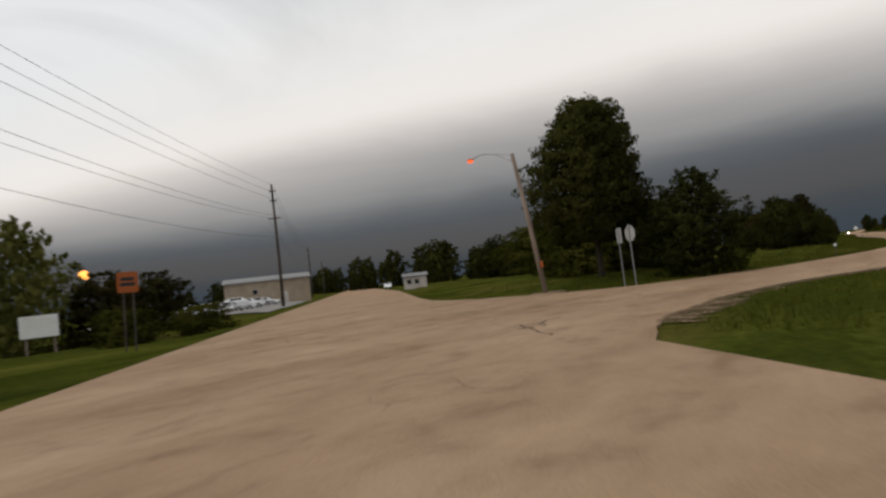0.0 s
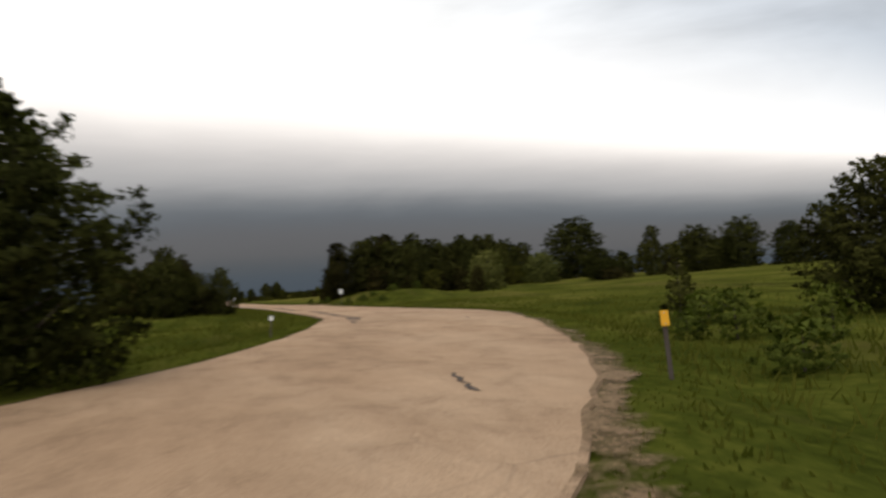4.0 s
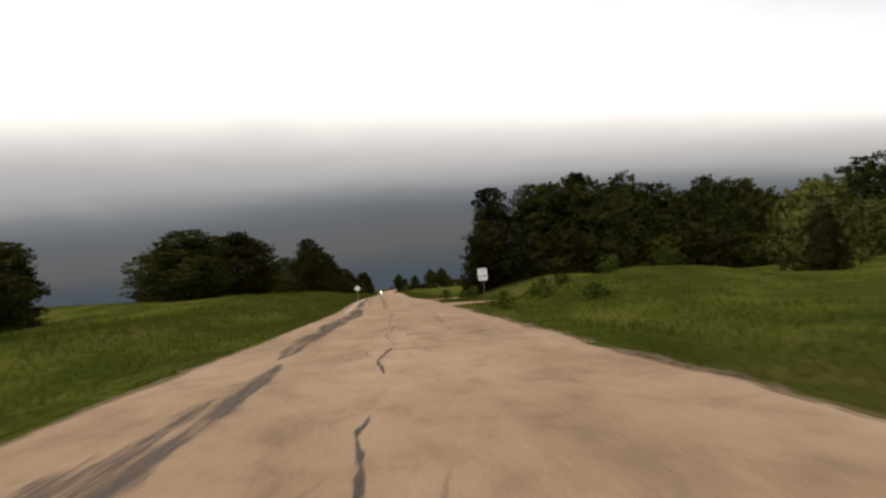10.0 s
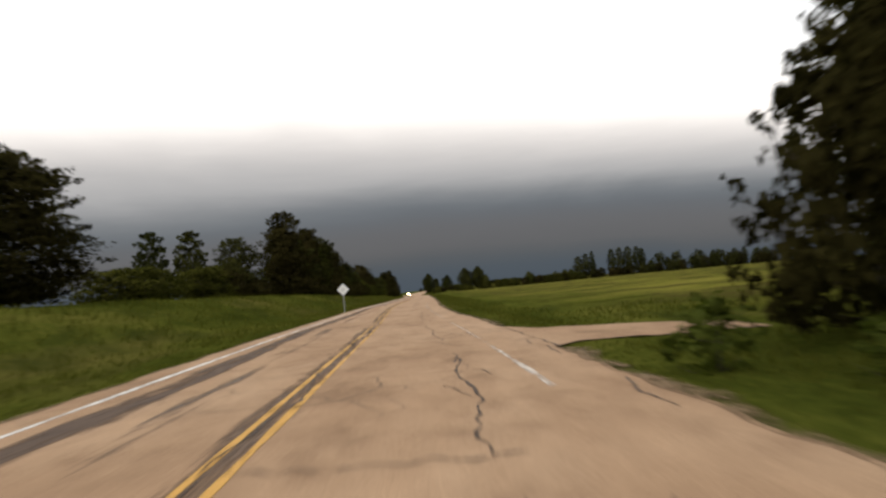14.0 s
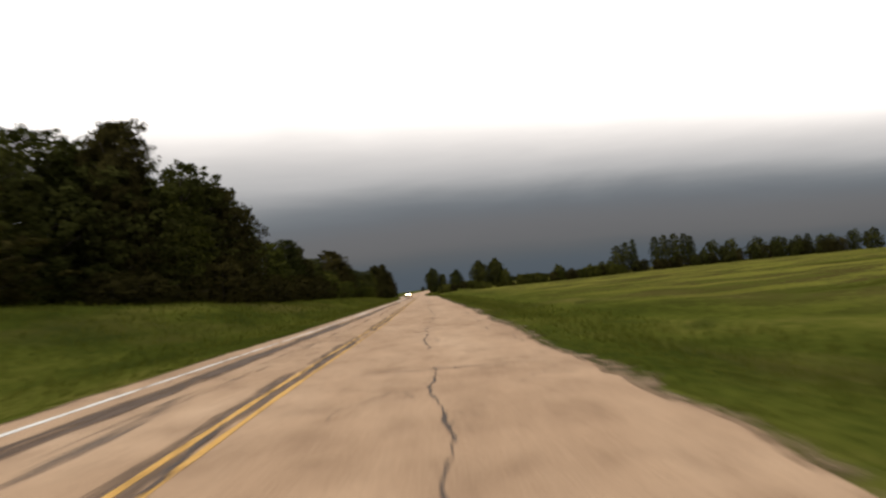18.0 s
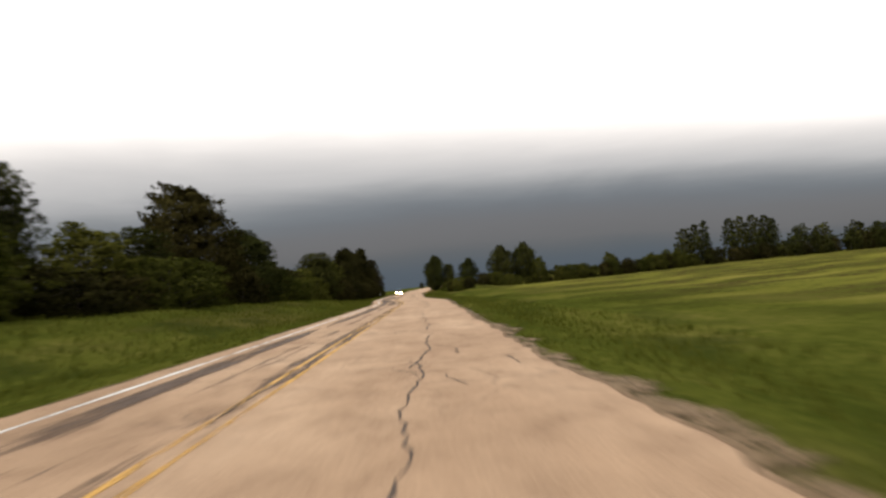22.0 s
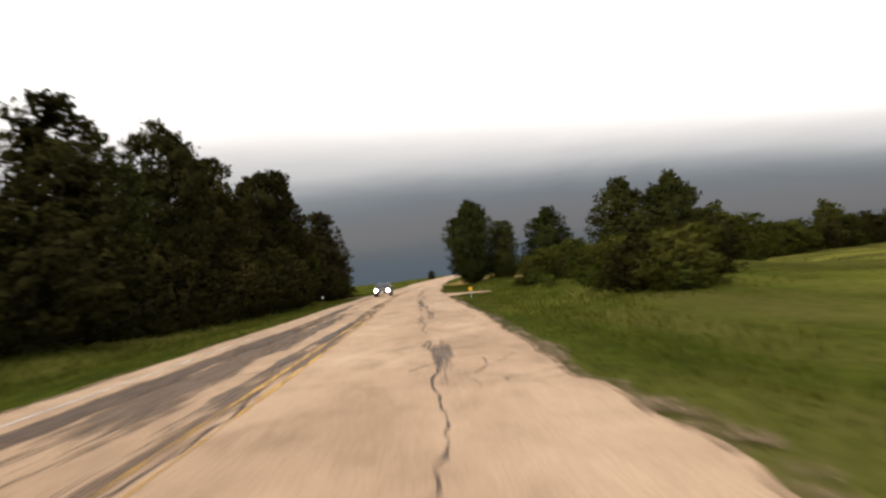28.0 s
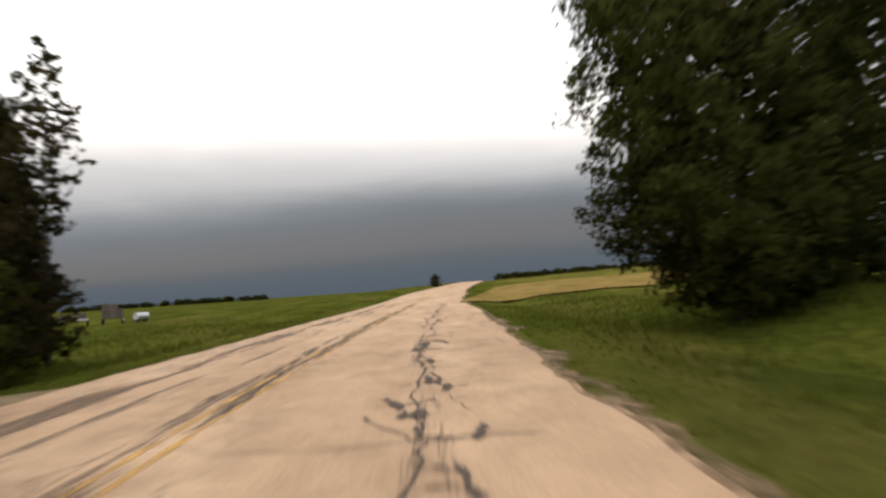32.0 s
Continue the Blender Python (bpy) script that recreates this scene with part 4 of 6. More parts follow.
def crown_leaves(rng, shape, low, top, width, leaves, size, lump, corners):
    """Leaves in pointed sprays over a lumpy crown, the outer ones reaching up and out, with broad ones inside."""
    K = rng.normal(size=(9, 3)) * np.repeat([5.5, 11.0, 24.0], 3)[:, None] / width
    ph = rng.random(9) * 6.28
    amp = np.repeat([0.40, 0.30, 0.16], 3) * lump

    def swell(p):
        return 1 + (np.sin(p @ K.T + ph) * amp).sum(1)

    def place(n, depth):
        tt = rng.random(n * 3)
        tt = tt[rng.random(n * 3) < outline(shape, tt) + 0.25][:n]
        n = len(tt)
        a = rng.random(n) * 2 * math.pi
        rr = outline(shape, tt) * width / 2
        z = low + (top - low) * tt
        p = np.stack([rr * np.cos(a), rr * np.sin(a), z], 1)
        k = np.clip(swell(p), 0.5, 1.2) * depth[:n]
        mid = low + (top - low) * 0.38
        kz = np.where(z > mid, np.clip(swell(p * np.array([0.6, 0.6, 1.0])), 0.86, 1.02), 1.0)
        return np.stack([p[:, 0] * k, p[:, 1] * k, np.where(z > mid, mid + (z - mid) * kz, z)], 1), tt, a

    n_spray = max(40, min(leaves // 34, 1000))
    cs, tt, a = place(n_spray, 0.97 - 0.40 * rng.random(n_spray) ** 1.4)
    n_spray = len(cs)
    reach = width * (0.035 + 0.045 * rng.random(n_spray)) * np.clip(1.35 - 0.4 * tt, 0.7, 1.3)
    up = -0.10 + 0.95 * tt + rng.normal(size=n_spray) * 0.22
    axis_v = np.stack([np.cos(a), np.sin(a), up], 1) + rng.normal(size=(n_spray, 3)) * 0.25
    axis_v /= np.linalg.norm(axis_v, axis=1)[:, None]
    k = rng.integers(0, n_spray, leaves)
    along = rng.random(leaves) ** 0.8 * 1.5 - 0.75
    girth = np.clip(0.62 - 0.42 * along, 0.12, 0.9) * reach[k]
    off = np.clip(rng.normal(size=(leaves, 3)), -1.45, 1.45) * girth[:, None] * np.array([0.62, 0.62, 0.42])
    c = cs[k] + axis_v[k] * (along * reach[k])[:, None] + off
    mid = np.array([0.0, 0.0, low + (top - low) * 0.33])

    def outward(p):
        d = (p - mid) / np.array([width / 2, width / 2, (top - low) * 0.62])
        return d / (np.linalg.norm(d, axis=1)[:, None] + 1e-6)

    bulge = (c - cs[k]) / reach[k][:, None]
    nrm = outward(c) * 0.75 + bulge * 0.55 + rng.normal(size=(leaves, 3)) * 0.16
    s = size * (0.55 + 0.9 * rng.random(leaves))
    core = leaves // 5
    cc, _, ac = place(core, 0.15 + 0.58 * rng.random(core) ** 0.6)
    c, nrm, s = np.concatenate([c, cc]), np.concatenate([nrm, outward(cc) + rng.normal(size=(len(cc), 3)) * 0.2]), np.concatenate([s, size * (1.3 + 0.9 * rng.random(len(cc)))])
    nrm /= np.linalg.norm(nrm, axis=1)[:, None] + 1e-6
    out = nrm + rng.normal(size=(len(c), 3)) * 0.55
    out /= np.linalg.norm(out, axis=1)[:, None]
    u = np.cross(out, rng.normal(size=(len(c), 3)))
    u /= np.linalg.norm(u, axis=1)[:, None] + 1e-9
    w = np.cross(out, u)
    s = s[:, None]
    if corners == 3:
        return np.stack([c - u * s - w * s * 0.5, c + u * s - w * s * 0.35, c + w * s * 0.85], 1), nrm
    return np.stack([c + u * s, c + w * s * 0.55, c - u * s, c - w * s * 0.55], 1), nrm


def build_tree(name, seed, height, width, stem, shape, leaves, size, leaf, label, category="tree", lump=0.28, corners=3, limbs=14):
    """A tapered trunk with limbs and a lumpy crown of leaf sprays."""
    rng = np.random.default_rng(seed)
    root = empty(name, Matrix.Identity(4), label, category)
    q, nrm = crown_leaves(rng, shape, stem, height, width, leaves, size, lump, corners)
    ok = q[:, :, 2].min(1) > 0.02
    crown = new("crown", quads_mesh("crown", q[ok], leaf, nrm[ok]))
    crown.parent = root
    rt = max(0.02, min(0.019 * height, 0.024 * width))
    lean = rng.normal(size=2) * 0.015 * height
    tip = stem + (height - stem) * 0.75
    bm = tube([(0, 0, -0.15), (lean[0] * 0.1, lean[1] * 0.1, stem * 0.5 + 0.05), (lean[0] * 0.4, lean[1] * 0.4, stem + 0.15), (lean[0] * 0.7, lean[1] * 0.7, (stem + tip) / 2), (lean[0], lean[1], tip)],
              [rt * 1.35, rt, rt * 0.85, rt * 0.55, rt * 0.15], 8)
    for k in range(limbs):
        t = 0.12 + 0.75 * (k + rng.random()) / limbs
        a = k * 2.4 + rng.random()
        R = float(outline(shape, t)) * width * 0.40
        z = stem + (height - stem) * t
        z0 = max(stem * 0.8, z - R * 0.55)
        bm = tube([(lean[0] * 0.5, lean[1] * 0.5, z0), (R * 0.5 * math.cos(a), R * 0.5 * math.sin(a), (z0 + z) / 2 - 0.08), (R * math.cos(a), R * math.sin(a), z)], [rt * 0.40, rt * 0.24, rt * 0.06], 5, bm)
    part("trunk", bm, BARK, root)
    return root


PROTO = {}


def tree(kind, x, y, h, w=None, turn=None, label="", z=None):
    """Places a tree of that kind, h metres tall and w wide, on the ground."""
    name, base_h, base_w, maker = KINDS[kind]
    first = kind not in PROTO
    if first:
        PROTO[kind] = maker()
    if x < -9:
        h = max(1.3, h - float(west_bank(x, y)))      # heights on the bank are counted from the road's level
    turn = ((x * 37 + y * 91) % 360) if turn is None else turn
    sw = (w or base_w * h / base_h) / base_w
    m = Matrix.Translation((x, y, (gz(x, y) if z is None else z) - 0.05)) @ Matrix.Rotation(radians(turn), 4, "Z") @ Matrix.Diagonal((sw, sw, h / base_h, 1))
    ob = PROTO[kind]
    if first:
        ob.matrix_basis = m
    else:
        s = ob.scale
        ob = copy_thing(ob, m @ Matrix.Diagonal((1 / s[0], 1 / s[1], 1 / s[2], 1)))
    if label:
        ob["label"] = label
    side = "left" if x < float(middle_of(y)) else "right"
    part_of = "junction" if y < -400 else "straight road"
    return tagged(ob, group=f"{'bushes' if name in ('bush', 'tall_weed', 'sapling') else 'trees'} on the {side} of the {part_of}" if abs(x) < 60 else "far trees on the skyline")


KINDS = {
    "big": ("shade_tree", 14, 10.5, lambda: build_tree("shade_tree", 1, 14, 10.5, 2.7, "oval", 42000, 0.125, LEAF, "tall dark green broadleaf tree on a clear trunk", lump=0.30, corners=4, limbs=20)),
    "round": ("round_tree", 11.7, 9.0, lambda: build_tree("round_tree", 2, 11.7, 9.0, 0.35, "plump", 95000, 0.070, LEAF, "full dark green broadleaf tree branching to the ground", lump=0.30, corners=4, limbs=22)),
    "round_b": ("round_tree", 11.7, 9.0, lambda: build_tree("round_tree", 21, 11.7, 9.0, 0.9, "oval", 20000, 0.13, LEAF, "full dark green broadleaf tree standing by itself in the grass", lump=0.34)),
    "grove_a": ("grove_tree", 12, 9, lambda: build_tree("grove_tree", 3, 12, 9, 0.2, "wide", 17000, 0.13, LEAF, "tall leafy tree in a dense dark grove", lump=0.32)),
    "grove_b": ("grove_tree", 12, 7.5, lambda: build_tree("grove_tree", 4, 12, 7.5, 0.2, "wide", 15000, 0.12, LEAF, "tall uneven tree in a dense dark grove", lump=0.36)),
    "grove_c": ("grove_tree", 12, 8.5, lambda: build_tree("grove_tree", 5, 12, 8.5, 0.1, "wide", 16000, 0.125, LEAF_PALE, "leafy paler green tree in a grove", lump=0.32)),
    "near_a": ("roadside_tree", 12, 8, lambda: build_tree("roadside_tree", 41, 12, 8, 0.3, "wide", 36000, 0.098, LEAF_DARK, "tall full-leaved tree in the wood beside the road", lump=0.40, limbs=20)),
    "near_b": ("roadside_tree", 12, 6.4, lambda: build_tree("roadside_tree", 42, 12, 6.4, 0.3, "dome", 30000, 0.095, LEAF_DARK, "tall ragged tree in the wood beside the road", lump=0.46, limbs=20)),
    "near_c": ("roadside_tree", 12, 7.6, lambda: build_tree("roadside_tree", 43, 12, 7.6, 0.2, "dome", 34000, 0.095, LEAF, "leafy mid-green tree in the wood beside the road", lump=0.38, limbs=20)),
    "tuft": ("thin_tree", 10, 3.4, lambda: build_tree("thin_tree", 17, 10, 3.4, 6.6, "wide", 2600, 0.085, LEAF, "thin tree with a bare stem and a small round crown", lump=0.45, limbs=10)),
    "bush": ("bush", 4, 5.2, lambda: build_tree("bush", 6, 4, 5.2, 0.0, "wide", 6500, 0.085, LEAF_PALE, "dense rounded green bush", "bush", 0.3)),
    "pale_bush": ("bush", 4, 5.2, lambda: build_tree("bush", 16, 4, 5.2, 0.0, "wide", 6000, 0.09, LEAF_LIGHT, "rounded yellow-green bush standing in the meadow", "bush", 0.22)),
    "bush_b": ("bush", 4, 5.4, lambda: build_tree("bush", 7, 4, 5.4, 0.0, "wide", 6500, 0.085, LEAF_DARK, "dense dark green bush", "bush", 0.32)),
    "spiky": ("bushy_tree", 6.4, 5.6, lambda: build_tree("bushy_tree", 8, 6.4, 5.6, 0.1, "wide", 15000, 0.085, LEAF, "small dark green bushy tree with an uneven outline", lump=0.42, corners=4)),
    "brown": ("brown_tree", 10.4, 6.5, lambda: build_tree("brown_tree", 9, 10.4, 6.5, 0.2, "tower", 30000, 0.10, LEAF_BROWN, "brownish half-withered tree with a narrow top beside the road", lump=0.3, corners=4)),
    "twiggy": ("thin_tree", 8.4, 2.2, lambda: build_tree("thin_tree", 15, 8.4, 2.2, 3.4, "tuft", 2600, 0.065, LEAF_BROWN, "thin brownish tree with wispy upright leaves", lump=0.4, corners=4, limbs=9)),
    "slim": ("slim_tree", 12, 6.0, lambda: build_tree("slim_tree", 10, 12, 6.0, 1.4, "wide", 4000, 0.19, LEAF, "tall full-crowned tree in a hedgerow", lump=0.3)),
    "sapling": ("sapling", 3.4, 2.2, lambda: build_tree("sapling", 11, 3.4, 2.2, 0.2, "cone", 1500, 0.075, LEAF, "thin young sapling in the tall grass", "sapling", 0.4)),
    "far": ("far_tree", 12, 10, lambda: build_tree("far_tree", 12, 12, 10, 0.1, "wide", 2600, 0.32, LEAF, "distant dark tree in a wooded skyline", lump=0.34)),
    "weed": ("tall_weed", 1.3, 1.5, lambda: build_tree("tall_weed", 13, 1.3, 1.5, 0.0, "wide", 900, 0.05, LEAF_WEED, "clump of tall green weeds", "weeds", 0.4, limbs=5)),
}


def peak(kind, x, y, top, w, turn=None):
    """A tree whose top reaches that height over the road's level."""
    return tree(kind, x, y, top - gz(x, y), w, turn)


def row(kinds, x0, y0, x1, y1, n, h0, h1, spread=2.0, seed=1, wf=1.0):
    r = random.Random(seed)
    for i in range(n):
        t = (i + r.uniform(0.1, 0.9)) / n
        k = r.choice(kinds)
        h = r.uniform(h0, h1)
        base = KINDS[k]
        tree(k, x0 + (x1 - x0) * t + r.uniform(-spread, spread), y0 + (y1 - y0) * t + r.uniform(-spread, spread), h, base[2] * h / base[1] * r.uniform(0.9, 1.15) * wf, r.uniform(0, 360))


# junction
tree("big", -17.1, -430.0, 11.0, 7.2, 20)
tree("spiky", -11.5, -430.6, 5.6, 5.0, 40)
tree("spiky", -14.2, -424, 4.8, 5.6, 130)
tree("bush_b", -17.5, -412, 4.8, 7.0)
tree("spiky", -11.2, -388.6, 6.0, 4.0)
tree("spiky", -9.9, -387.1, 3.7, 2.6)
tree("spiky", -8.7, -386.8, 3.6, 2.4)
tree("spiky", -7.0, -388.4, 3.9, 2.5)
tree("bush_b", -10.8, -386.3, 2.8, 3.0)
tree("bush_b", -9.3, -386.9, 2.4, 3.2)
tree("bush_b", -7.8, -387.6, 2.2, 3.0)
tree("spiky", 11.3, -431.0, 4.5, 4.4, 200)
tree("sapling", 6.8, -427.2, 2.5, 1.4)
row(["bush", "grove_b", "grove_c"], -22, -408, -46, -370, 15, 5.6, 8.0, 3, 2, 1.2)
row(["far"], -46, -364, -95, -300, 22, 7, 10, 4, 3)
row(["far"], -110, -290, -250, -210, 18, 9, 15, 8, 4)
row(["far"], -260, -240, -330, -330, 10, 8, 13, 8, 5)
row(["far"], -150, -330, -210, -390, 7, 5, 8, 5, 6)
tree("pale_bush", -38.3, -451.9, 6.4, 6.0, label="tall loose pale green tree by the hedge")
tree("bush_b", -37, -448, 3.6, 5.5)
tree("bush_b", -43, -441, 3.8, 5.5)
tree("bush", -33.0, -449.5, 1.7, 3.4)
tree("bush", -36.0, -443.0, 1.7, 4.0)
# left of the county road
row(["bush_b", "grove_b", "spiky"], -12.5, -380, -15.5, -357, 8, 4.2, 5.6, 1.2, 7)
tree("near_c", -14.6, -332.0, 8.1, 7.0)
tree("grove_b", -18.0, -326, 7.2, 6.0)
tree("slim", -17.0, -321, 7.6, 4.2)
tree("bush_b", -20.0, -317, 4.0, 5.0)
tree("near_a", -16.6, -304.5, 10.6, 9.8)
tree("near_c", -18.0, -314.5, 7.9, 5.0)
tree("grove_c", -25, -309, 8.6, 8.0)
tree("grove_a", -24.5, -297, 8.6, 8.0)
tree("slim", -19.0, -279.0, 8.2, 3.4)
tree("slim", -19.0, -269.0, 9.2, 4.0)
tree("grove_b", -19.0, -253.5, 9.8, 6.4)
row(["bush_b", "bush"], -18, -290, -18, -246, 9, 4.4, 5.6, 1.2, 9)
tree("near_b", -16.0, -239.0, 14.4, 7.4)
tree("grove_b", -17.6, -231.0, 11.0, 6.4)
tree("bush_b", -21.0, -243.0, 6.6, 6.0)
tree("bush_b", -25.5, -236.0, 7.6, 7.0)
tree("bush", -30.0, -232.0, 7.6, 7.0)
tree("near_a", -16.2, -219.5, 14.8, 6.0)
row(["grove_a", "grove_b", "grove_c"], -17.5, -226, -17.5, -193, 8, 11.0, 13.8, 1.4, 10)
tree("near_a", -16.2, -199.0, 13.9, 8.2)
tree("tuft", -15.8, -208.5, 13.5, 5.6)
tree("grove_a", -18.5, -189.5, 12.4, 8.0)
tree("grove_c", -16.5, -181, 9.6, 7.0)
tree("near_c", -15.6, -172.5, 9.8, 6.2)
tree("near_b", -15.2, -166.6, 9.2, 5.0)
tree("near_c", -15.0, -160.6, 7.7, 5.2)
tree("grove_b", -16.0, -155.0, 7.0, 5.0)
tree("near_c", -16.0, -149.0, 8.5, 5.0)
tree("grove_c", -15.4, -141.5, 6.6, 5.6)
tree("grove_b", -15.6, -134.0, 6.8, 5.4)
# mostly dark bushes here, their colour standing in for shade under the trees
row(["bush_b"], -13.5, -238, -13.5, -186, 8, 3.5, 5.5, 0.8, 31)
row(["bush_b", "bush_b", "bush"], -13.6, -184, -13.0, -128, 11, 3.5, 5.0, 0.8, 32)
tree("near_a", -15.9, -123.6, 12.0, 7.9)
tree("near_c", -14.7, -111.4, 8.7, 8.2)
tree("bush_b", -13.4, -117.5, 4.6, 5.4)
row(["bush_b", "bush"], -16.6, -105, -16.4, -74, 8, 5.0, 5.9, 1.0, 12)
row(["bush"], -13.4, -106, -13.4, -74, 8, 3.0, 4.2, 0.8, 33)
row(["grove_b", "bush_b"], -22, -100, -22, -70, 6, 5.6, 6.8, 1.4, 36)
tree("tuft", -28.0, -66.0, 10.9, 3.3)
tree("near_c", -15.0, -66.6, 8.7, 7.6)
tree("grove_b", -15.4, -59.0, 7.8, 6.0)
tree("grove_c", -15.2, -50.5, 8.2, 6.0)
tree("near_b", -14.2, -41.2, 10.2, 6.0)
tree("grove_a", -15.0, -35.0, 9.6, 5.6)
tree("near_a", -14.2, -28.8, 12.4, 6.4)
tree("near_b", -15.0, -20.0, 11.4, 6.4)
tree("near_a", -14.0, -11.2, 12.6, 6.6)
tree("near_b", -13.4, -3.6, 13.2, 6.4)
row(["bush_b"], -12.2, -66, -10.8, -8, 13, 3.2, 5.0, 0.6, 14)
tree("grove_c", -14.4, 3.0, 8.6, 5.0)
tree("near_c", -14.4, 7.0, 9.0, 5.0)
tree("brown", -12.5, 13.6, 10.7, 7.2)
tree("brown", -12.3, 18.5, 7.6, 3.8)
tree("twiggy", -11.1, 19.0, 9.6, 2.6, 50)
tree("grove_c", -15.2, 11.0, 8.9, 6.0)
tree("bush_b", -10.9, 10.4, 3.6, 4.4)
tree("bush", -10.4, 13.6, 3.0, 4.2)
tree("brown", -16.4, 12.5, 9.4, 6.0)
row(["grove_a", "grove_b"], -19, 2, -30, 8, 4, 8, 10.5, 2, 15)
tree("bush_b", -11.8, 6.0, 3.6, 5.0)
# grove right of the county road
peak("near_b", 13.6, -328.5, 10.7, 5.6)
peak("near_c", 18.8, -325.6, 11.2, 7.4)
peak("near_b", 24.0, -323.6, 12.4, 7.0)
tree("bush_b", 13.2, -324.5, 6.4, 5.5)
row(["grove_a", "grove_b", "grove_c"], 24, -326, 72, -292, 14, 9.0, 12.5, 2.5, 16)
row(["grove_a", "grove_b"], 22, -316, 60, -296, 6, 9.2, 12.6, 3, 17)
row(["bush_b", "bush"], 17, -331, 76, -298, 14, 3.0, 5.0, 1.5, 34)
row(["far"], 78, -290, 150, -228, 10, 6, 9, 5, 18)
row(["far"], 150, -235, 240, -190, 9, 9, 15, 6, 19)
tree("bush_b", 29.6, -355.0, 3.9, 3.0)
peak("pale_bush", 34.7, -346.5, 7.5, 6.7)
peak("pale_bush", 58.0, -322.0, 7.9, 8.2)
peak("grove_a", 90.0, -283.0, 19.6, 18.0)
tree("grove_b", 63.0, -336.4, 6.0, 7.0)
peak("grove_b", 74.2, -338.0, 11.4, 4.4)
tree("bush_b", 77.5, -339.2, 3.9, 5.0)
peak("grove_a", 84.8, -338.0, 11.5, 9.0)
peak("grove_a", 94.7, -340.0, 12.8, 9.4)
peak("grove_a", 107.5, -340.0, 11.6, 9.4)
peak("grove_b", 120.0, -340.0, 12.4, 9.0)
tree("bush_b", 63.8, -339.8, 3.0, 8.0)
# end of the straight
tree("round", 6.1, 12.6, 10.2, 6.4, 60)
tree("near_c", 10.2, 14.2, 7.2, 4.4)
peak("round_b", 16.1, 14.7, 9.9, 6.0, 200)
peak("round_b", 26.6, 16.2, 13.2, 8.4, 10)
peak("round_b", 33.6, 18.0, 13.8, 8.8, 100)
tree("grove_c", 37.0, 13.0, 8.0, 6.0)
row(["bush", "bush", "bush_b"], 11.5, -42, 14.0, -18, 10, 1.5, 2.5, 1.0, 20)
for bx, by, bh in ((8.4, -20.5, 2.2), (10.0, -18.6, 2.7), (11.6, -20.5, 2.8), (12.6, -16.8, 2.6)):
    tree("bush", bx, by, bh, bh * 1.35)
row(["bush", "bush", "bush_b"], 9.4, -46, 10.6, -24, 9, 1.5, 2.3, 0.5, 41)
row(["bush", "bush", "bush_b"], 17, -34, 26, -8, 9, 2.2, 3.4, 2.0, 21)
row(["bush", "bush_b", "bush"], 20, 6, 44, 19, 11, 1.8, 2.8, 1.2, 22)
row(["bush", "bush_b", "bush"], 44, 19, 98, 47, 26, 3.8, 5.4, 1.6, 42)
row(["grove_b", "grove_c"], 60, 30, 95, 46, 5, 5, 8, 2.5, 23)
for fx, fy, ft, fw in ((97.5, 54.5, 16.0, 7.0), (102.6, 56.6, 17.4, 6.4), (107.2, 58.8, 18.8, 4.6), (123.6, 73.0, 20.0, 6.4), (129.6, 77.0, 20.8, 6.6), (136.4, 80.0, 21.2, 7.4), (142.6, 83.0, 21.0, 7.0), (146.8, 85.0, 19.8, 6.0)):
    peak("slim", fx, fy, ft, fw)
row(["bush_b", "grove_b"], 98, 50, 150, 84, 14, 4, 6, 2, 24)
row(["bush_b", "grove_b", "far"], 128, 62, 260, 130, 26, 5, 10, 3, 25)
row(["far", "slim"], 150, 80, 330, 170, 14, 10, 14, 5, 26)
row(["far"], 95, 900, 320, 840, 52, 8, 11, 5, 27, 2.0)
row(["far"], -180, 700, -520, 640, 64, 4.6, 6.6, 5, 28, 2.8)
tree("bush_b", 1.0, 150, 3.0, 3.0)
for k, (wx, wy) in enumerate(((3.0, -432.0), (5.8, -429.6), (3.4, -433.2), (0.6, -437.4), (3.6, -435.4), (8.8, -434), (9.3, -358.6), (12, -356), (14.5, -350), (17, -353), (13, -362), (19, -347), (11.2, -331), (10.3, -328.6),
                              (8.8, -326.7), (12.4, -352), (16, -345.7), (21, -352), (9.8, -46), (8.6, -38), (7.8, -30), (8.5, -22), (9.2, -33), (11, -25), (12, -16), (10.2, -6))):
    tree("weed", wx, wy, 0.8 + 0.6 * ((k * 7) % 5) / 5, 1.3 + 0.5 * ((k * 3) % 4) / 4)


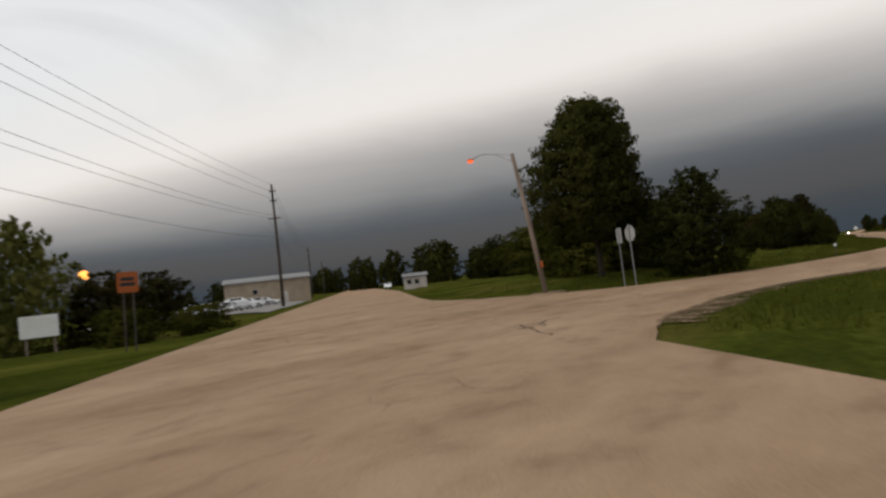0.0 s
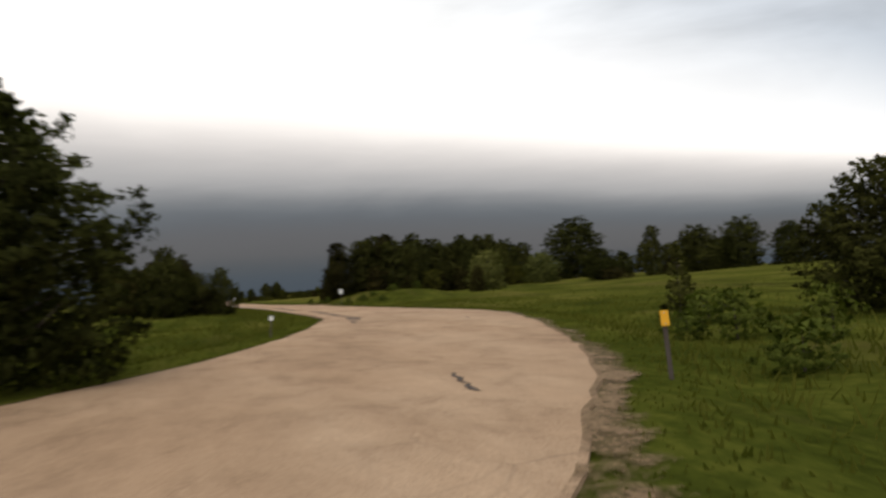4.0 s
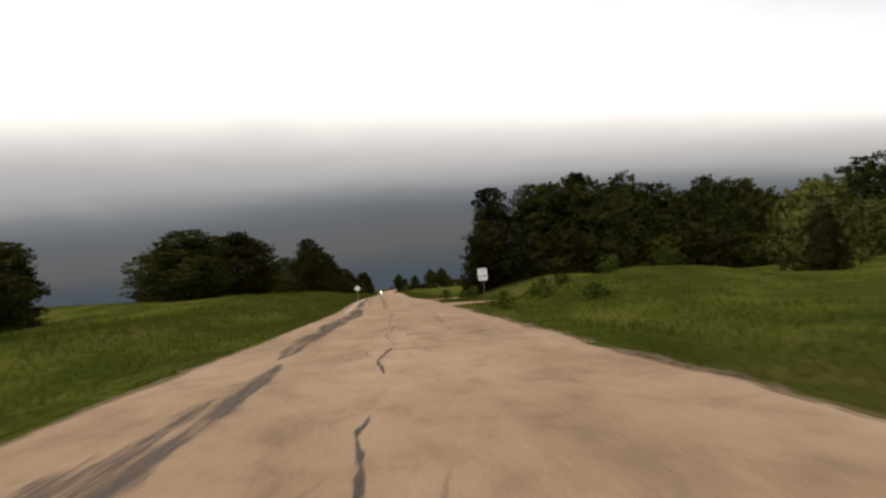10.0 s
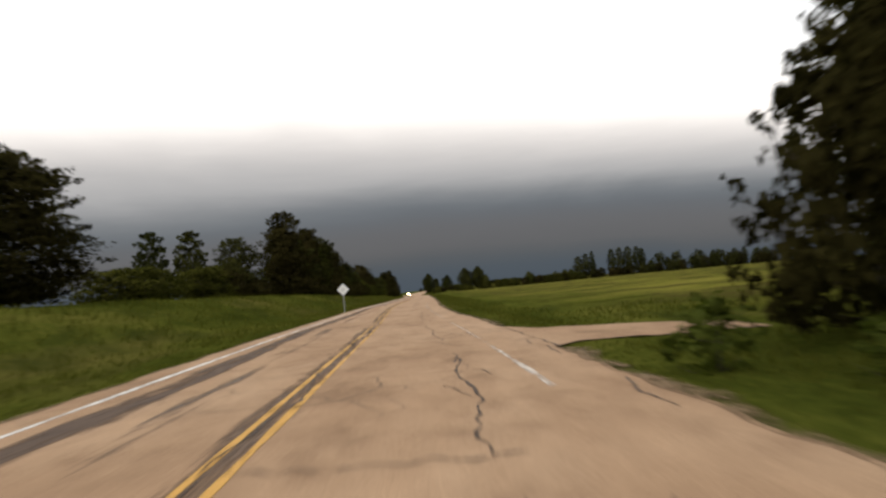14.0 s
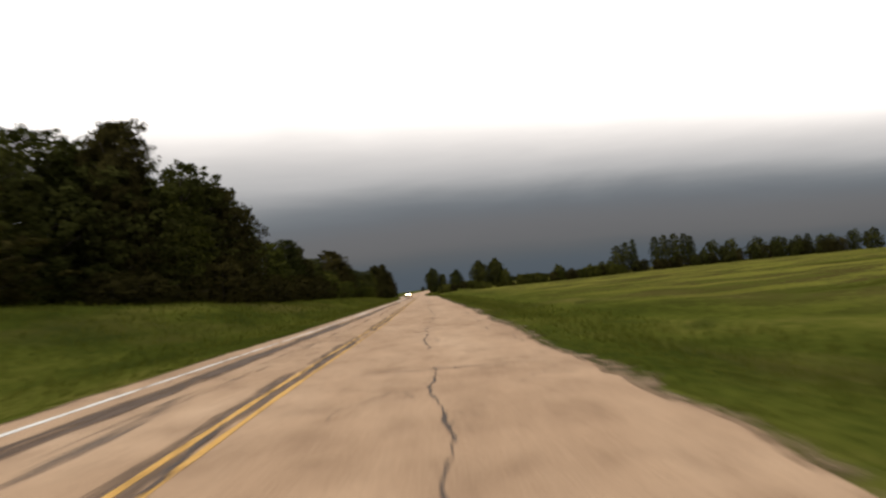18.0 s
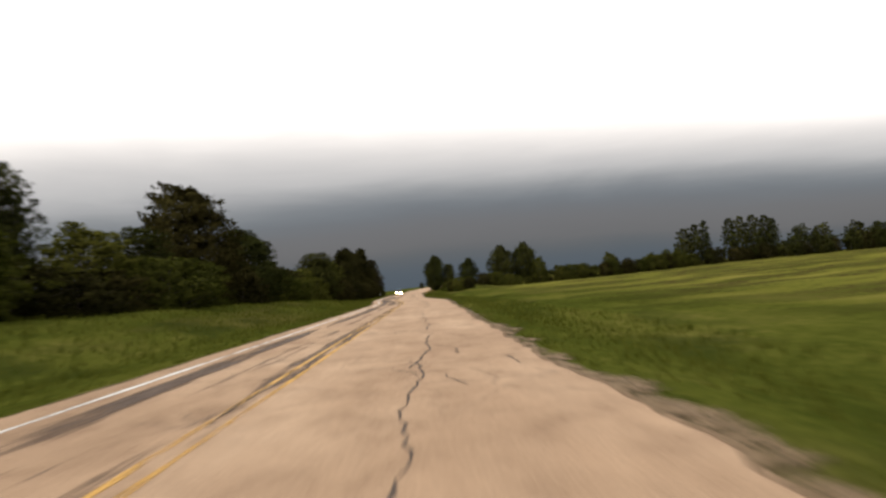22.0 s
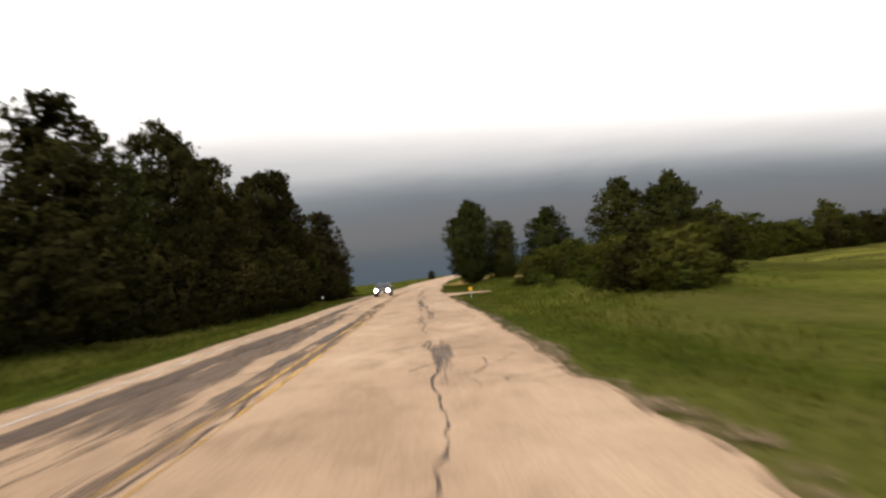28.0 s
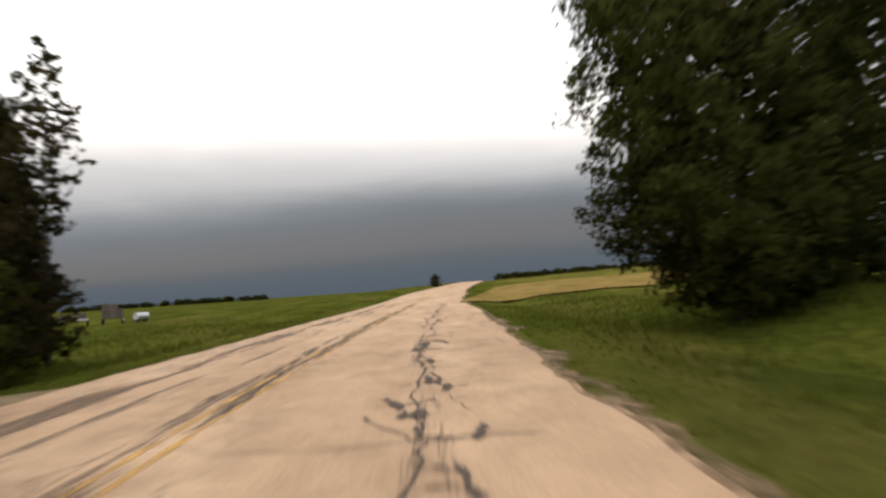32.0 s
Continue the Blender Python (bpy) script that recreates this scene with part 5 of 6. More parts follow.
# signs and posts ------------------------------------------------------------------
def plate(w, h, corners="rect", depth=0.004, cut=0.05):
    """An upright sign plate in the xz plane, facing -y."""
    bm = bmesh.new()
    if corners == "octagon":
        pts = [(w / 2 / math.cos(math.pi / 8) * math.cos(math.pi / 8 + k * math.pi / 4), w / 2 / math.cos(math.pi / 8) * math.sin(math.pi / 8 + k * math.pi / 4)) for k in range(8)]
    elif corners == "diamond":
        c = cut
        s = w / math.sqrt(2)
        pts = [(s - c, -c), (s, 0), (s - c, c), (c, s - c), (0, s), (-c, s - c), (-s + c, c), (-s, 0), (-s + c, -c), (-c, -s + c), (0, -s), (c, -s + c)]
    else:
        pts = []
        for cx, cz, a0 in ((w / 2 - cut, h / 2 - cut, 0), (-w / 2 + cut, h / 2 - cut, 90), (-w / 2 + cut, -h / 2 + cut, 180), (w / 2 - cut, -h / 2 + cut, 270)):
            pts += [(cx + cut * math.cos(radians(a0 + a)), cz + cut * math.sin(radians(a0 + a))) for a in (0, 30, 60, 90)]
    front = [bm.verts.new((x, -depth, z)) for x, z in pts]
    back = [bm.verts.new((x, depth, z)) for x, z in pts]
    bm.faces.new(front)
    bm.faces.new(back[::-1])
    for k in range(len(pts)):
        j = (k + 1) % len(pts)
        bm.faces.new((front[j], front[k], back[k], back[j]))
    bmesh.ops.recalc_face_normals(bm, faces=bm.faces)
    return bm


def sign_post(parent, height, x=0.0, y=0.03, mat=None, wood=False):
    if wood:
        return part("post", box(0.09, 0.09, height + 0.3, x, y + 0.03, height / 2 - 0.15), mat or POLE_WOOD, parent, bevel=0.008)
    bm = box(0.055, 0.006, height + 0.3, x, y, height / 2 - 0.15)
    box(0.006, 0.03, height + 0.3, x - 0.027, y + 0.012, height / 2 - 0.15, bm)
    box(0.006, 0.03, height + 0.3, x + 0.027, y + 0.012, height / 2 - 0.15, bm)
    return part("post", bm, mat or STEEL, parent, "galvanised channel post")


def bars(parent, rows, mat, y=-0.0065):
    for x, z, w, h in rows:
        o = part("bar", box(w, 0.003, h, x, y, z), mat, parent)


def bolts(parent, zs, x=0.0):
    for z in zs:
        bm = bmesh.new()
        bmesh.ops.create_cone(bm, cap_ends=True, segments=8, radius1=0.012, radius2=0.009, depth=0.012, matrix=Matrix.Translation((x, -0.009, z)) @ Matrix.Rotation(radians(90), 4, "X"))
        part("bolt", bm, STEEL, parent)


def at(x, y, turn=0, lean_x=0, lean_y=0, dz=0):
    return Matrix.Translation((x, y, gz(x, y) + dz)) @ Euler((radians(lean_x), radians(lean_y), radians(turn))).to_matrix().to_4x4()


def speed_sign():
    root = empty("road_sign", at(8.15, -360.0, -4, 0, -2), "white rectangular road sign with faded lettering, thin dark post", "road sign")
    top = 1.86 - gz(8.15, -360.0)
    sign_post(root, top + 0.2, 0.02, mat=DARK_WOOD)
    p = part("panel", plate(0.46, 0.60), SIGN_WHITE, root)
    p.location = (0, 0, top)
    bars(p, [(0, 0.22, 0.34, 0.035), (0, 0.16, 0.28, 0.03), (0.02, 0.06, 0.12, 0.05)], ALU)
    bars(p, [(-0.12, -0.06, 0.14, 0.045), (0.10, -0.06, 0.16, 0.045), (0.0, -0.10, 0.08, 0.04), (-0.11, -0.19, 0.10, 0.04), (0.12, -0.18, 0.08, 0.04)], BLACK)
    bolts(p, (0.26, -0.26))


def diamond_sign():
    root = empty("road_sign", at(-2.9, -275.5, 3, 0, -1), "pale diamond-shaped warning sign on a steel post in the verge", "road sign")
    sign_post(root, 2.6)
    p = part("panel", plate(0.80, 0.80, "diamond"), SIGN_WHITE, root)
    p.location = (0, 0, 2.15)
    bars(p, [(0, 0.08, 0.26, 0.07), (0, -0.08, 0.34, 0.07)], ALU)
    bolts(p, (0.2, -0.2))


def marker(x, y, z, turn, label, w=0.2, h=0.4, post=None):
    root = empty("object_marker", at(x, y, turn, 0, -3), label, "road marker", "yellow road markers")
    sign_post(root, z + h * 0.4, mat=post)
    p = part("panel", plate(w, h, cut=0.02), SIGN_YELLOW, root)
    p.location = (0, 0, z)
    bolts(p, (h * 0.35, -h * 0.35))


def delineator(x, y, label="short dark roadside post with a pale reflector plate"):
    root = empty("marker_post", at(x, y, 10, 2, 3), label, "marker post", "marker posts")
    part("post", box(0.05, 0.025, 0.95, 0, 0, 0.32), DARK_WOOD, root, bevel=0.004)
    part("reflector", plate(0.15, 0.17, cut=0.02), SIGN_WHITE, root).location = (0, -0.022, 0.72)


def stop_sign():
    root = empty("stop_sign", at(-13.55, -435.7, 142, 0, 2), "octagonal stop sign seen from its bare metal back", "stop sign")
    sign_post(root, 3.0)
    p = part("panel", plate(0.76, 0.76, "octagon"), ALU, root, "bare aluminium back")
    p.location = (0, 0, 2.55)
    f = part("face", plate(0.74, 0.74, "octagon", 0.001), SIGN_RED, root, "faded red front face")
    f.location = (0, -0.007, 2.55)
    for k, (x, w) in enumerate(((-0.22, 0.1), (-0.075, 0.1), (0.075, 0.1), (0.22, 0.1))):
        part("letter_bar", box(w, 0.002, 0.22, x, -0.0105, 2.55), SIGN_WHITE, root)
    root2 = empty("road_sign", at(-14.2, -435.4, 138, 0, 1), "rectangular road sign seen from its grey metal back", "road sign")
    sign_post(root2, 2.85)
    q = part("panel", plate(0.45, 0.75), ALU, root2)
    q.location = (0, 0, 2.45)


def orange_sign():
    root = empty("work_sign", at(-27.9, -452.5, 35, 0, 2), "orange square road-work sign with dark lettering on two posts", "road sign")
    sign_post(root, 2.7, -0.18, mat=DARK_WOOD)
    sign_post(root, 2.7, 0.18, mat=DARK_WOOD)
    p = part("panel", plate(0.78, 0.78), SIGN_ORANGE, root)
    p.location = (0, 0, 2.6)
    bars(p, [(0, 0.12, 0.5, 0.14), (0, -0.08, 0.56, 0.14)], BLACK)
    board = empty("sign_board", at(-34.6, -452.4, 50), "plain white board on two short legs by the hedge", "sign board")
    part("panel", box(1.5, 0.06, 0.95, 0, 0, 1.2), SIGN_WHITE, board, bevel=0.012)
    for x in (-0.55, 0.55):
        part("leg", box(0.08, 0.08, 1.3, x, 0.08, 0.45), POLE_WOOD, board)


speed_sign()
diamond_sign()
stop_sign()
orange_sign()
marker(-1.6, -437.2, 0.85, -20, "bright yellow rectangular reflector sign on a low post", 0.12, 0.22, DARK_WOOD)
marker(3.52, -25.2, 0.58, 0, "yellow rectangular reflector sign on a low post by the driveway", 0.25, 0.25)
delineator(-5.6, -419.2)
delineator(-8.4, -12.4)


def cable(name, pts, r, label):
    ob = part(name, tube(pts, [r] * len(pts), 5), WIRE)
    return tagged(ob, label, "cable", "overhead power cables")


def sag(a, b, drop, n=14):
    a, b = Vector(a), Vector(b)
    return [a.lerp(b, k / n) - Vector((0, 0, drop * 4 * (k / n) * (1 - k / n))) for k in range(n + 1)]


def street_lamp():
    root = empty("street_lamp", Matrix.Translation((-18.4, -435.3, gz(-18.4, -435.3))), "leaning wooden street lamp pole with curved arm and lit orange lamp", "street lamp")
    lean = Vector((-1.15, 0.25, 0))
    H = 7.6
    part("pole", tube([(0, 0, -0.4), lean * 0.5 + Vector((0, 0, H * 0.5)), lean + Vector((0, 0, H))], [0.15, 0.125, 0.10], 10), POLE_WOOD, root)
    a = lean * 0.95 + Vector((0, 0, H - 0.45))
    d = Vector((-0.93, 0.30, 0))
    arm = [a + d * (3.2 * t) + Vector((0, 0, 0.9 * math.sin(t * math.pi * 0.64))) for t in [k / 8 for k in range(9)]]
    part("arm", tube(arm, [0.03] * 9, 7), STEEL, root)
    part("brace", tube([lean + Vector((0, 0, H - 0.05)), a + d * 2.0 + Vector((0, 0, 0.85))], [0.012, 0.012], 5), STEEL, root)
    e = arm[-1]
    bm = bmesh.new()
    bmesh.ops.create_uvsphere(bm, u_segments=12, v_segments=8, radius=0.5, matrix=Matrix.Translation(e + d * 0.2 + Vector((0, 0, 0.03))) @ Matrix.Rotation(math.atan2(d.y, d.x), 4, "Z") @ Matrix.Diagonal((0.62, 0.26, 0.17, 1)))
    head = part("lamp_head", bm, STEEL, root)
    bm = bmesh.new()
    bmesh.ops.create_uvsphere(bm, u_segments=12, v_segments=8, radius=0.5, matrix=Matrix.Translation(e + d * 0.24 + Vector((0, 0, -0.08))) @ Matrix.Rotation(math.atan2(d.y, d.x), 4, "Z") @ Matrix.Diagonal((0.42, 0.26, 0.24, 1)))
    part("bulb_glass", bm, SODIUM, root, "glowing orange refractor bowl")
    part("meter_box", box(0.16, 0.12, 0.34, 0.0, -0.17, 1.5), SIGN_ORANGE, root, "small rusty box", bevel=0.01)


def utility_pole(x, y, h, turn, label):
    root = empty("utility_pole", at(x, y, turn), label, "utility pole", "utility poles")
    part("pole", tube([(0, 0, -0.5), (0.05, 0, h * 0.5), (0.0, 0, h)], [0.24, 0.2, 0.14], 10), DARK_WOOD, root)
    for z, w in ((h - 4.6, 1.5), (h - 2.2, 0.9), (h - 0.9, 0.9)):
        part("cross_arm", box(w, 0.12, 0.14, 0, -0.16, z), DARK_WOOD, root, bevel=0.01)
        for k in (-1, 1):
            bm = bmesh.new()
            bmesh.ops.create_cone(bm, cap_ends=True, segments=8, radius1=0.06, radius2=0.04, depth=0.22, matrix=Matrix.Translation((k * w * 0.46, -0.16, z + 0.17)))
            part("insulator", bm, STEEL, root)
    return root


def bare_earth(x, y, rx, ry):
    """A ragged patch of trodden earth on the grass."""
    r = random.Random(44)
    ring = [(x + rx * (0.8 + 0.35 * r.random()) * math.cos(a), y + ry * (0.8 + 0.35 * r.random()) * math.sin(a)) for a in [2 * math.pi * k / 28 for k in range(28)]]
    verts = [(x, y, gz(x, y) + 0.02)] + [(x + (px - x) * 0.6, y + (py - y) * 0.6, gz(x + (px - x) * 0.6, y + (py - y) * 0.6) + 0.02) for px, py in ring] + [(px, py, gz(px, py) + 0.006) for px, py in ring]
    faces = [(0, 1 + k, 1 + (k + 1) % 28) for k in range(28)] + [(1 + k, 29 + k, 29 + (k + 1) % 28, 1 + (k + 1) % 28) for k in range(28)]
    tagged(new("bare_earth", mesh_from("bare_earth", verts, faces, SHOULDER)), "ragged patch of bare brown earth round the lamp pole", "bare earth", kind="structure")


street_lamp()
bare_earth(-18.3, -435.35, 1.1, 0.55)
utility_pole(-69.5, -404.5, 16.6, 50, "tall dark wooden utility pole with cross-arms")
utility_pole(-18.5, -481.0, 16.0, 50, "tall dark wooden utility pole with cross-arms")
utility_pole(-132.0, -333.0, 14.0, 50, "distant dark wooden utility pole")
utility_pole(-176.0, -280.0, 13.0, 50, "distant dark wooden utility pole")
for dx, z0, z1, d in ((0.0, 16.5, 15.9, 1.2), (-0.9, 12.0, 11.5, 1.3), (0.9, 12.0, 11.5, 1.5), (0.4, 14.4, 13.8, 1.2), (-0.4, 15.7, 15.1, 1.1), (0.2, 9.4, 9.2, 1.6)):
    cable("power_cable", sag((-69.5 + dx * 0.7, -404.5 + dx * 0.7, z0), (-18.5 + dx * 0.7, -481 + dx * 0.7, z1), d), 0.015, "dark overhead power cable between the poles")
    cable("power_cable", sag((-69.5 + dx * 0.7, -404.5 + dx * 0.7, z0), (-132 + dx * 0.7, -333 + dx * 0.7, z0 - 2.5), d), 0.015, "dark overhead power cable between the poles")


# yard, buildings, vehicles -----------------------------------------------------------
def flat_patch(name, cx, cy, sx, sy, turn, mat, label, category):
    verts, faces = [], []
    c, s = math.cos(radians(turn)), math.sin(radians(turn))
    n = 16
    for j in range(n + 1):
        for i in range(n + 1):
            u, v = (i / n - 0.5) * sx, (j / n - 0.5) * sy
            x, y = cx + u * c - v * s, cy + u * s + v * c
            verts.append((x, y, gz(x, y) + 0.12))
    for j in range(n):
        for i in range(n):
            k = j * (n + 1) + i
            faces.append((k, k + 1, k + n + 2, k + n + 1))
    tagged(new(name, mesh_from(name, verts, faces, mat)), label, category, kind="structure")


flat_patch("gravel_yard", -84.6, -401.4, 21, 66, 39.6, GRAVEL, "pale gravel yard behind the verge", "yard")


def gable_house(name, x, y, turn, w, d, h, roof_h, wall, label, doors=1, windows=2, ribs=0):
    root = empty(name, at(x, y, turn), label, "building")
    part("wall", box(w, d, h + 0.4, 0, 0, h / 2 - 0.2), wall, root)
    bm = bmesh.new()
    e = 0.3
    pr = [(-w / 2 - e, -d / 2 - e, h), (w / 2 + e, -d / 2 - e, h), (w / 2 + e, 0, h + roof_h), (-w / 2 - e, 0, h + roof_h), (w / 2 + e, d / 2 + e, h), (-w / 2 - e, d / 2 + e, h)]
    low = [bm.verts.new(p) for p in pr]
    up = [bm.verts.new((p[0], p[1], p[2] + 0.14)) for p in pr]
    for a in ((0, 1, 2, 3), (3, 2, 4, 5)):
        bm.faces.new([up[k] for k in a])
        bm.faces.new([low[k] for k in reversed(a)])
    for a, b in ((0, 1), (1, 2), (2, 4), (4, 5), (5, 3), (3, 0)):
        bm.faces.new((low[a], low[b], up[b], up[a]))
    part("roof", bm, ROOF, root)
    bm = bmesh.new()
    for sx in (-1, 1):
        t = [bm.verts.new((sx * w / 2, -d / 2, h)), bm.verts.new((sx * w / 2, d / 2, h)), bm.verts.new((sx * w / 2, 0, h + roof_h))]
        bm.faces.new(t)
    part("gable", bm, wall, root)
    for k in range(windows):
        wx = -w / 2 + w * (k + 0.7) / (windows + doors)
        win = part("window", box(1.0, 0.06, 1.0, wx, -d / 2 - 0.03, h * 0.58), PALE_WALL, root, "window with a pale frame")
        part("pane", box(0.84, 0.02, 0.84, wx, -d / 2 - 0.07, h * 0.58), GLASS_DARK, win)
    for k in range(doors):
        dx = w / 2 - w * (k + 0.6) / (windows + doors)
        part("door", box(1.0, 0.06, 2.1, dx, -d / 2 - 0.03, 1.05), PALE_WALL, root)
    for k in range(ribs):
        part("siding_rib", box(0.05, 0.05, h - 0.1, -w / 2 + w * (k + 0.5) / ribs, -d / 2 - 0.025, h / 2), wall, root)


flat_patch("dry_field", 19, 76, 26, 52, -9, DRY, "strip of dry yellow-brown grass beyond the big tree", "dry grass")
gable_house("workshop", -97.6, -381, 48, 15, 9, 4.3, 0.9, TAN_WALL, "low tan metal workshop with a shallow grey roof", 1, 1, 18)
gable_house("mobile_home", -79.5, -358.5, 35, 4.6, 3.2, 2.4, 0.6, PALE_WALL, "small pale house beside the town road", 1, 2)


def wheel(parent, x, y, r, w):
    bm = bmesh.new()
    bmesh.ops.create_cone(bm, cap_ends=True, segments=20, radius1=r, radius2=r, depth=w, matrix=Matrix.Translation((x, y, r)) @ Matrix.Rotation(radians(90), 4, "Y"))
    wh = part("wheel", bm, RUBBER, parent, bevel=0.02)
    bm = bmesh.new()
    bmesh.ops.create_cone(bm, cap_ends=True, segments=14, radius1=r * 0.6, radius2=r * 0.5, depth=0.03, matrix=Matrix.Translation((x + math.copysign(w / 2 + 0.01, x), y, r)) @ Matrix.Rotation(radians(90), 4, "Y"))
    part("rim", bm, STEEL, wh)


def car(x, y, turn, paint, label, lights=False, tall=False, z=None):
    """A saloon or van, its front towards -y."""
    m = at(x, y, turn)
    if z is not None:
        m.translation.z = z
    root = empty("car", m, label, "car", "" if lights else "parked vehicles")
    h = 0.35 if tall else 0.0
    prof = [(-2.2, 0.35), (-2.25, 0.62), (-2.1, 0.82), (-1.1, 0.98 + h), (-0.45, 1.42 + h), (0.9, 1.46 + h), (1.55, 1.08 + h * 1.5), (2.2, 1.0 + h), (2.25, 0.6), (2.15, 0.35)]
    bm = bmesh.new()
    secs = []
    for sx, k in ((-0.88, 0.0), (-0.8, 1.0), (0.8, 1.0), (0.88, 0.0)):
        secs.append([bm.verts.new((sx if zz < 1.05 + h else sx * 0.80, yy, zz - (0 if k else 0.05 if zz > 0.5 else -0.05))) for yy, zz in prof])
    n = len(prof)
    for a, b in zip(secs, secs[1:]):
        for k in range(n):
            j = (k + 1) % n
            bm.faces.new((a[k], b[k], b[j], a[j]))
    bm.faces.new(secs[0])
    bm.faces.new(secs[-1][::-1])
    bmesh.ops.recalc_face_normals(bm, faces=bm.faces)
    part("body", bm, paint, root, bevel=0.03)
    bm = bmesh.new()
    ws = [bm.verts.new(p) for p in ((-0.72, -1.08, 1.02 + h), (0.72, -1.08, 1.02 + h), (0.62, -0.5, 1.41 + h), (-0.62, -0.5, 1.41 + h))]
    bm.faces.new(ws)
    bmesh.ops.translate(bm, verts=bm.verts, vec=(0, -0.03, 0.03))
    part("windscreen", bm, GLASS_DARK, root)
    for s in (-1, 1):
        part("side_window", box(0.02, 1.5, 0.32, s * 0.80, 0.35, 1.2 + h), GLASS_DARK, root)
        for yy in (-1.38, 1.35):
            wheel(root, s * 0.8, yy, 0.33, 0.2)
        bm = bmesh.new()
        bmesh.ops.create_uvsphere(bm, u_segments=12, v_segments=8, radius=0.5, matrix=Matrix.Translation((s * 0.62, -2.22, 0.66)) @ Matrix.Diagonal((0.30, 0.12, 0.2, 1)))
        part("headlight", bm, HEADLIGHT if lights else GLASS_DARK, root, "lit headlight" if lights else "")
    part("bumper", box(1.7, 0.16, 0.2, 0, -2.24, 0.45), BLACK, root, bevel=0.03)
    part("number_plate", box(0.3, 0.02, 0.14, 0, -2.335, 0.47), SIGN_WHITE, root)
    return root


car(-4.3, 2.6, 0, CAR_DARK, "dark saloon car with both headlights lit on the oncoming lane", True, z=0.006)
r = random.Random(5)
for k in range(7):
    cx, cy = -64.5 - k * 3.3, -421.5 + k * 4.6
    car(cx, cy, 130 + r.uniform(-6, 6), (CAR_WHITE, CAR_WHITE, CAR_SILVER, CAR_WHITE, CAR_WHITE, CAR_SILVER, CAR_WHITE)[k], ("white parked car in the gravel yard", "white parked car in the gravel yard", "silver parked car in the gravel yard", "white parked van in the gravel yard")[k % 4], tall=(k % 4 == 3))
car(-108, -330, 40, CAR_WHITE, "white vehicle far along the town road", tall=True)


def yard_light():
    root = empty("yard_light", at(-57.5, -437.2), "orange sodium yard light on a wooden pole, lit", "yard light")
    part("pole", tube([(0, 0, -0.3), (0, 0, 4.9)], [0.11, 0.08], 8), DARK_WOOD, root)
    part("arm", tube([(0, 0, 4.7), (0.3, -0.3, 4.95), (0.6, -0.6, 4.9)], [0.025] * 3, 6), STEEL, root)
    bm = bmesh.new()
    bmesh.ops.create_uvsphere(bm, u_segments=12, v_segments=8, radius=0.42, matrix=Matrix.Translation((0.65, -0.65, 4.75)) @ Matrix.Diagonal((1, 1, 0.9, 1)))
    part("bulb_glass", bm, SODIUM_FAR, root, "glowing orange bowl")


yard_light()


def farm_clutter():
    """Old machinery and scrap in the field beyond the left trees."""
    root = empty("farm_wagon", at(-27.1, 55.8, 20), "dark old farm wagon standing in the field", "farm wagon")
    part("box", box(1.5, 1.1, 0.8, 0, 0, 0.9), DARK_WOOD, root, bevel=0.04)
    part("canopy", box(1.1, 0.9, 0.5, -0.2, 0, 1.5), DARK_WOOD, root, bevel=0.06)
    for s in (-1, 1):
        for yy in (-0.5, 0.5):
            wheel(root, s * 0.75, yy, 0.3, 0.12)
    t = empty("stock_tank", at(-25.1, 56.7, 70), "pale metal stock tank in the field", "tank")
    bm = bmesh.new()
    bmesh.ops.create_cone(bm, cap_ends=True, segments=18, radius1=0.3, radius2=0.3, depth=1.3, matrix=Matrix.Translation((0, 0, 0.5)) @ Matrix.Rotation(radians(90), 4, "Y"))
    part("tank", bm, ALU, t, bevel=0.02)
    for s in (-0.4, 0.4):
        part("stand", box(0.08, 0.5, 0.35, s, 0, 0.1), DARK_WOOD, t)
    p = empty("scrap_trailer", at(-29.9, 54.6, 30), "low grey flat trailer loaded with scrap in the field", "trailer")
    part("deck", box(2.4, 1.2, 0.16, 0, 0, 0.55), STEEL, p, bevel=0.02)
    for x, w, h in ((-0.7, 0.7, 0.4), (0.1, 0.5, 0.3), (0.75, 0.6, 0.5)):
        part("scrap", box(w, 0.7, h, x, 0.05, 0.63 + h / 2), DARK_WOOD, p, bevel=0.05)
    for s in (-1, 1):
        wheel(p, s * 1.15, 0.0, 0.28, 0.14)


farm_clutter()


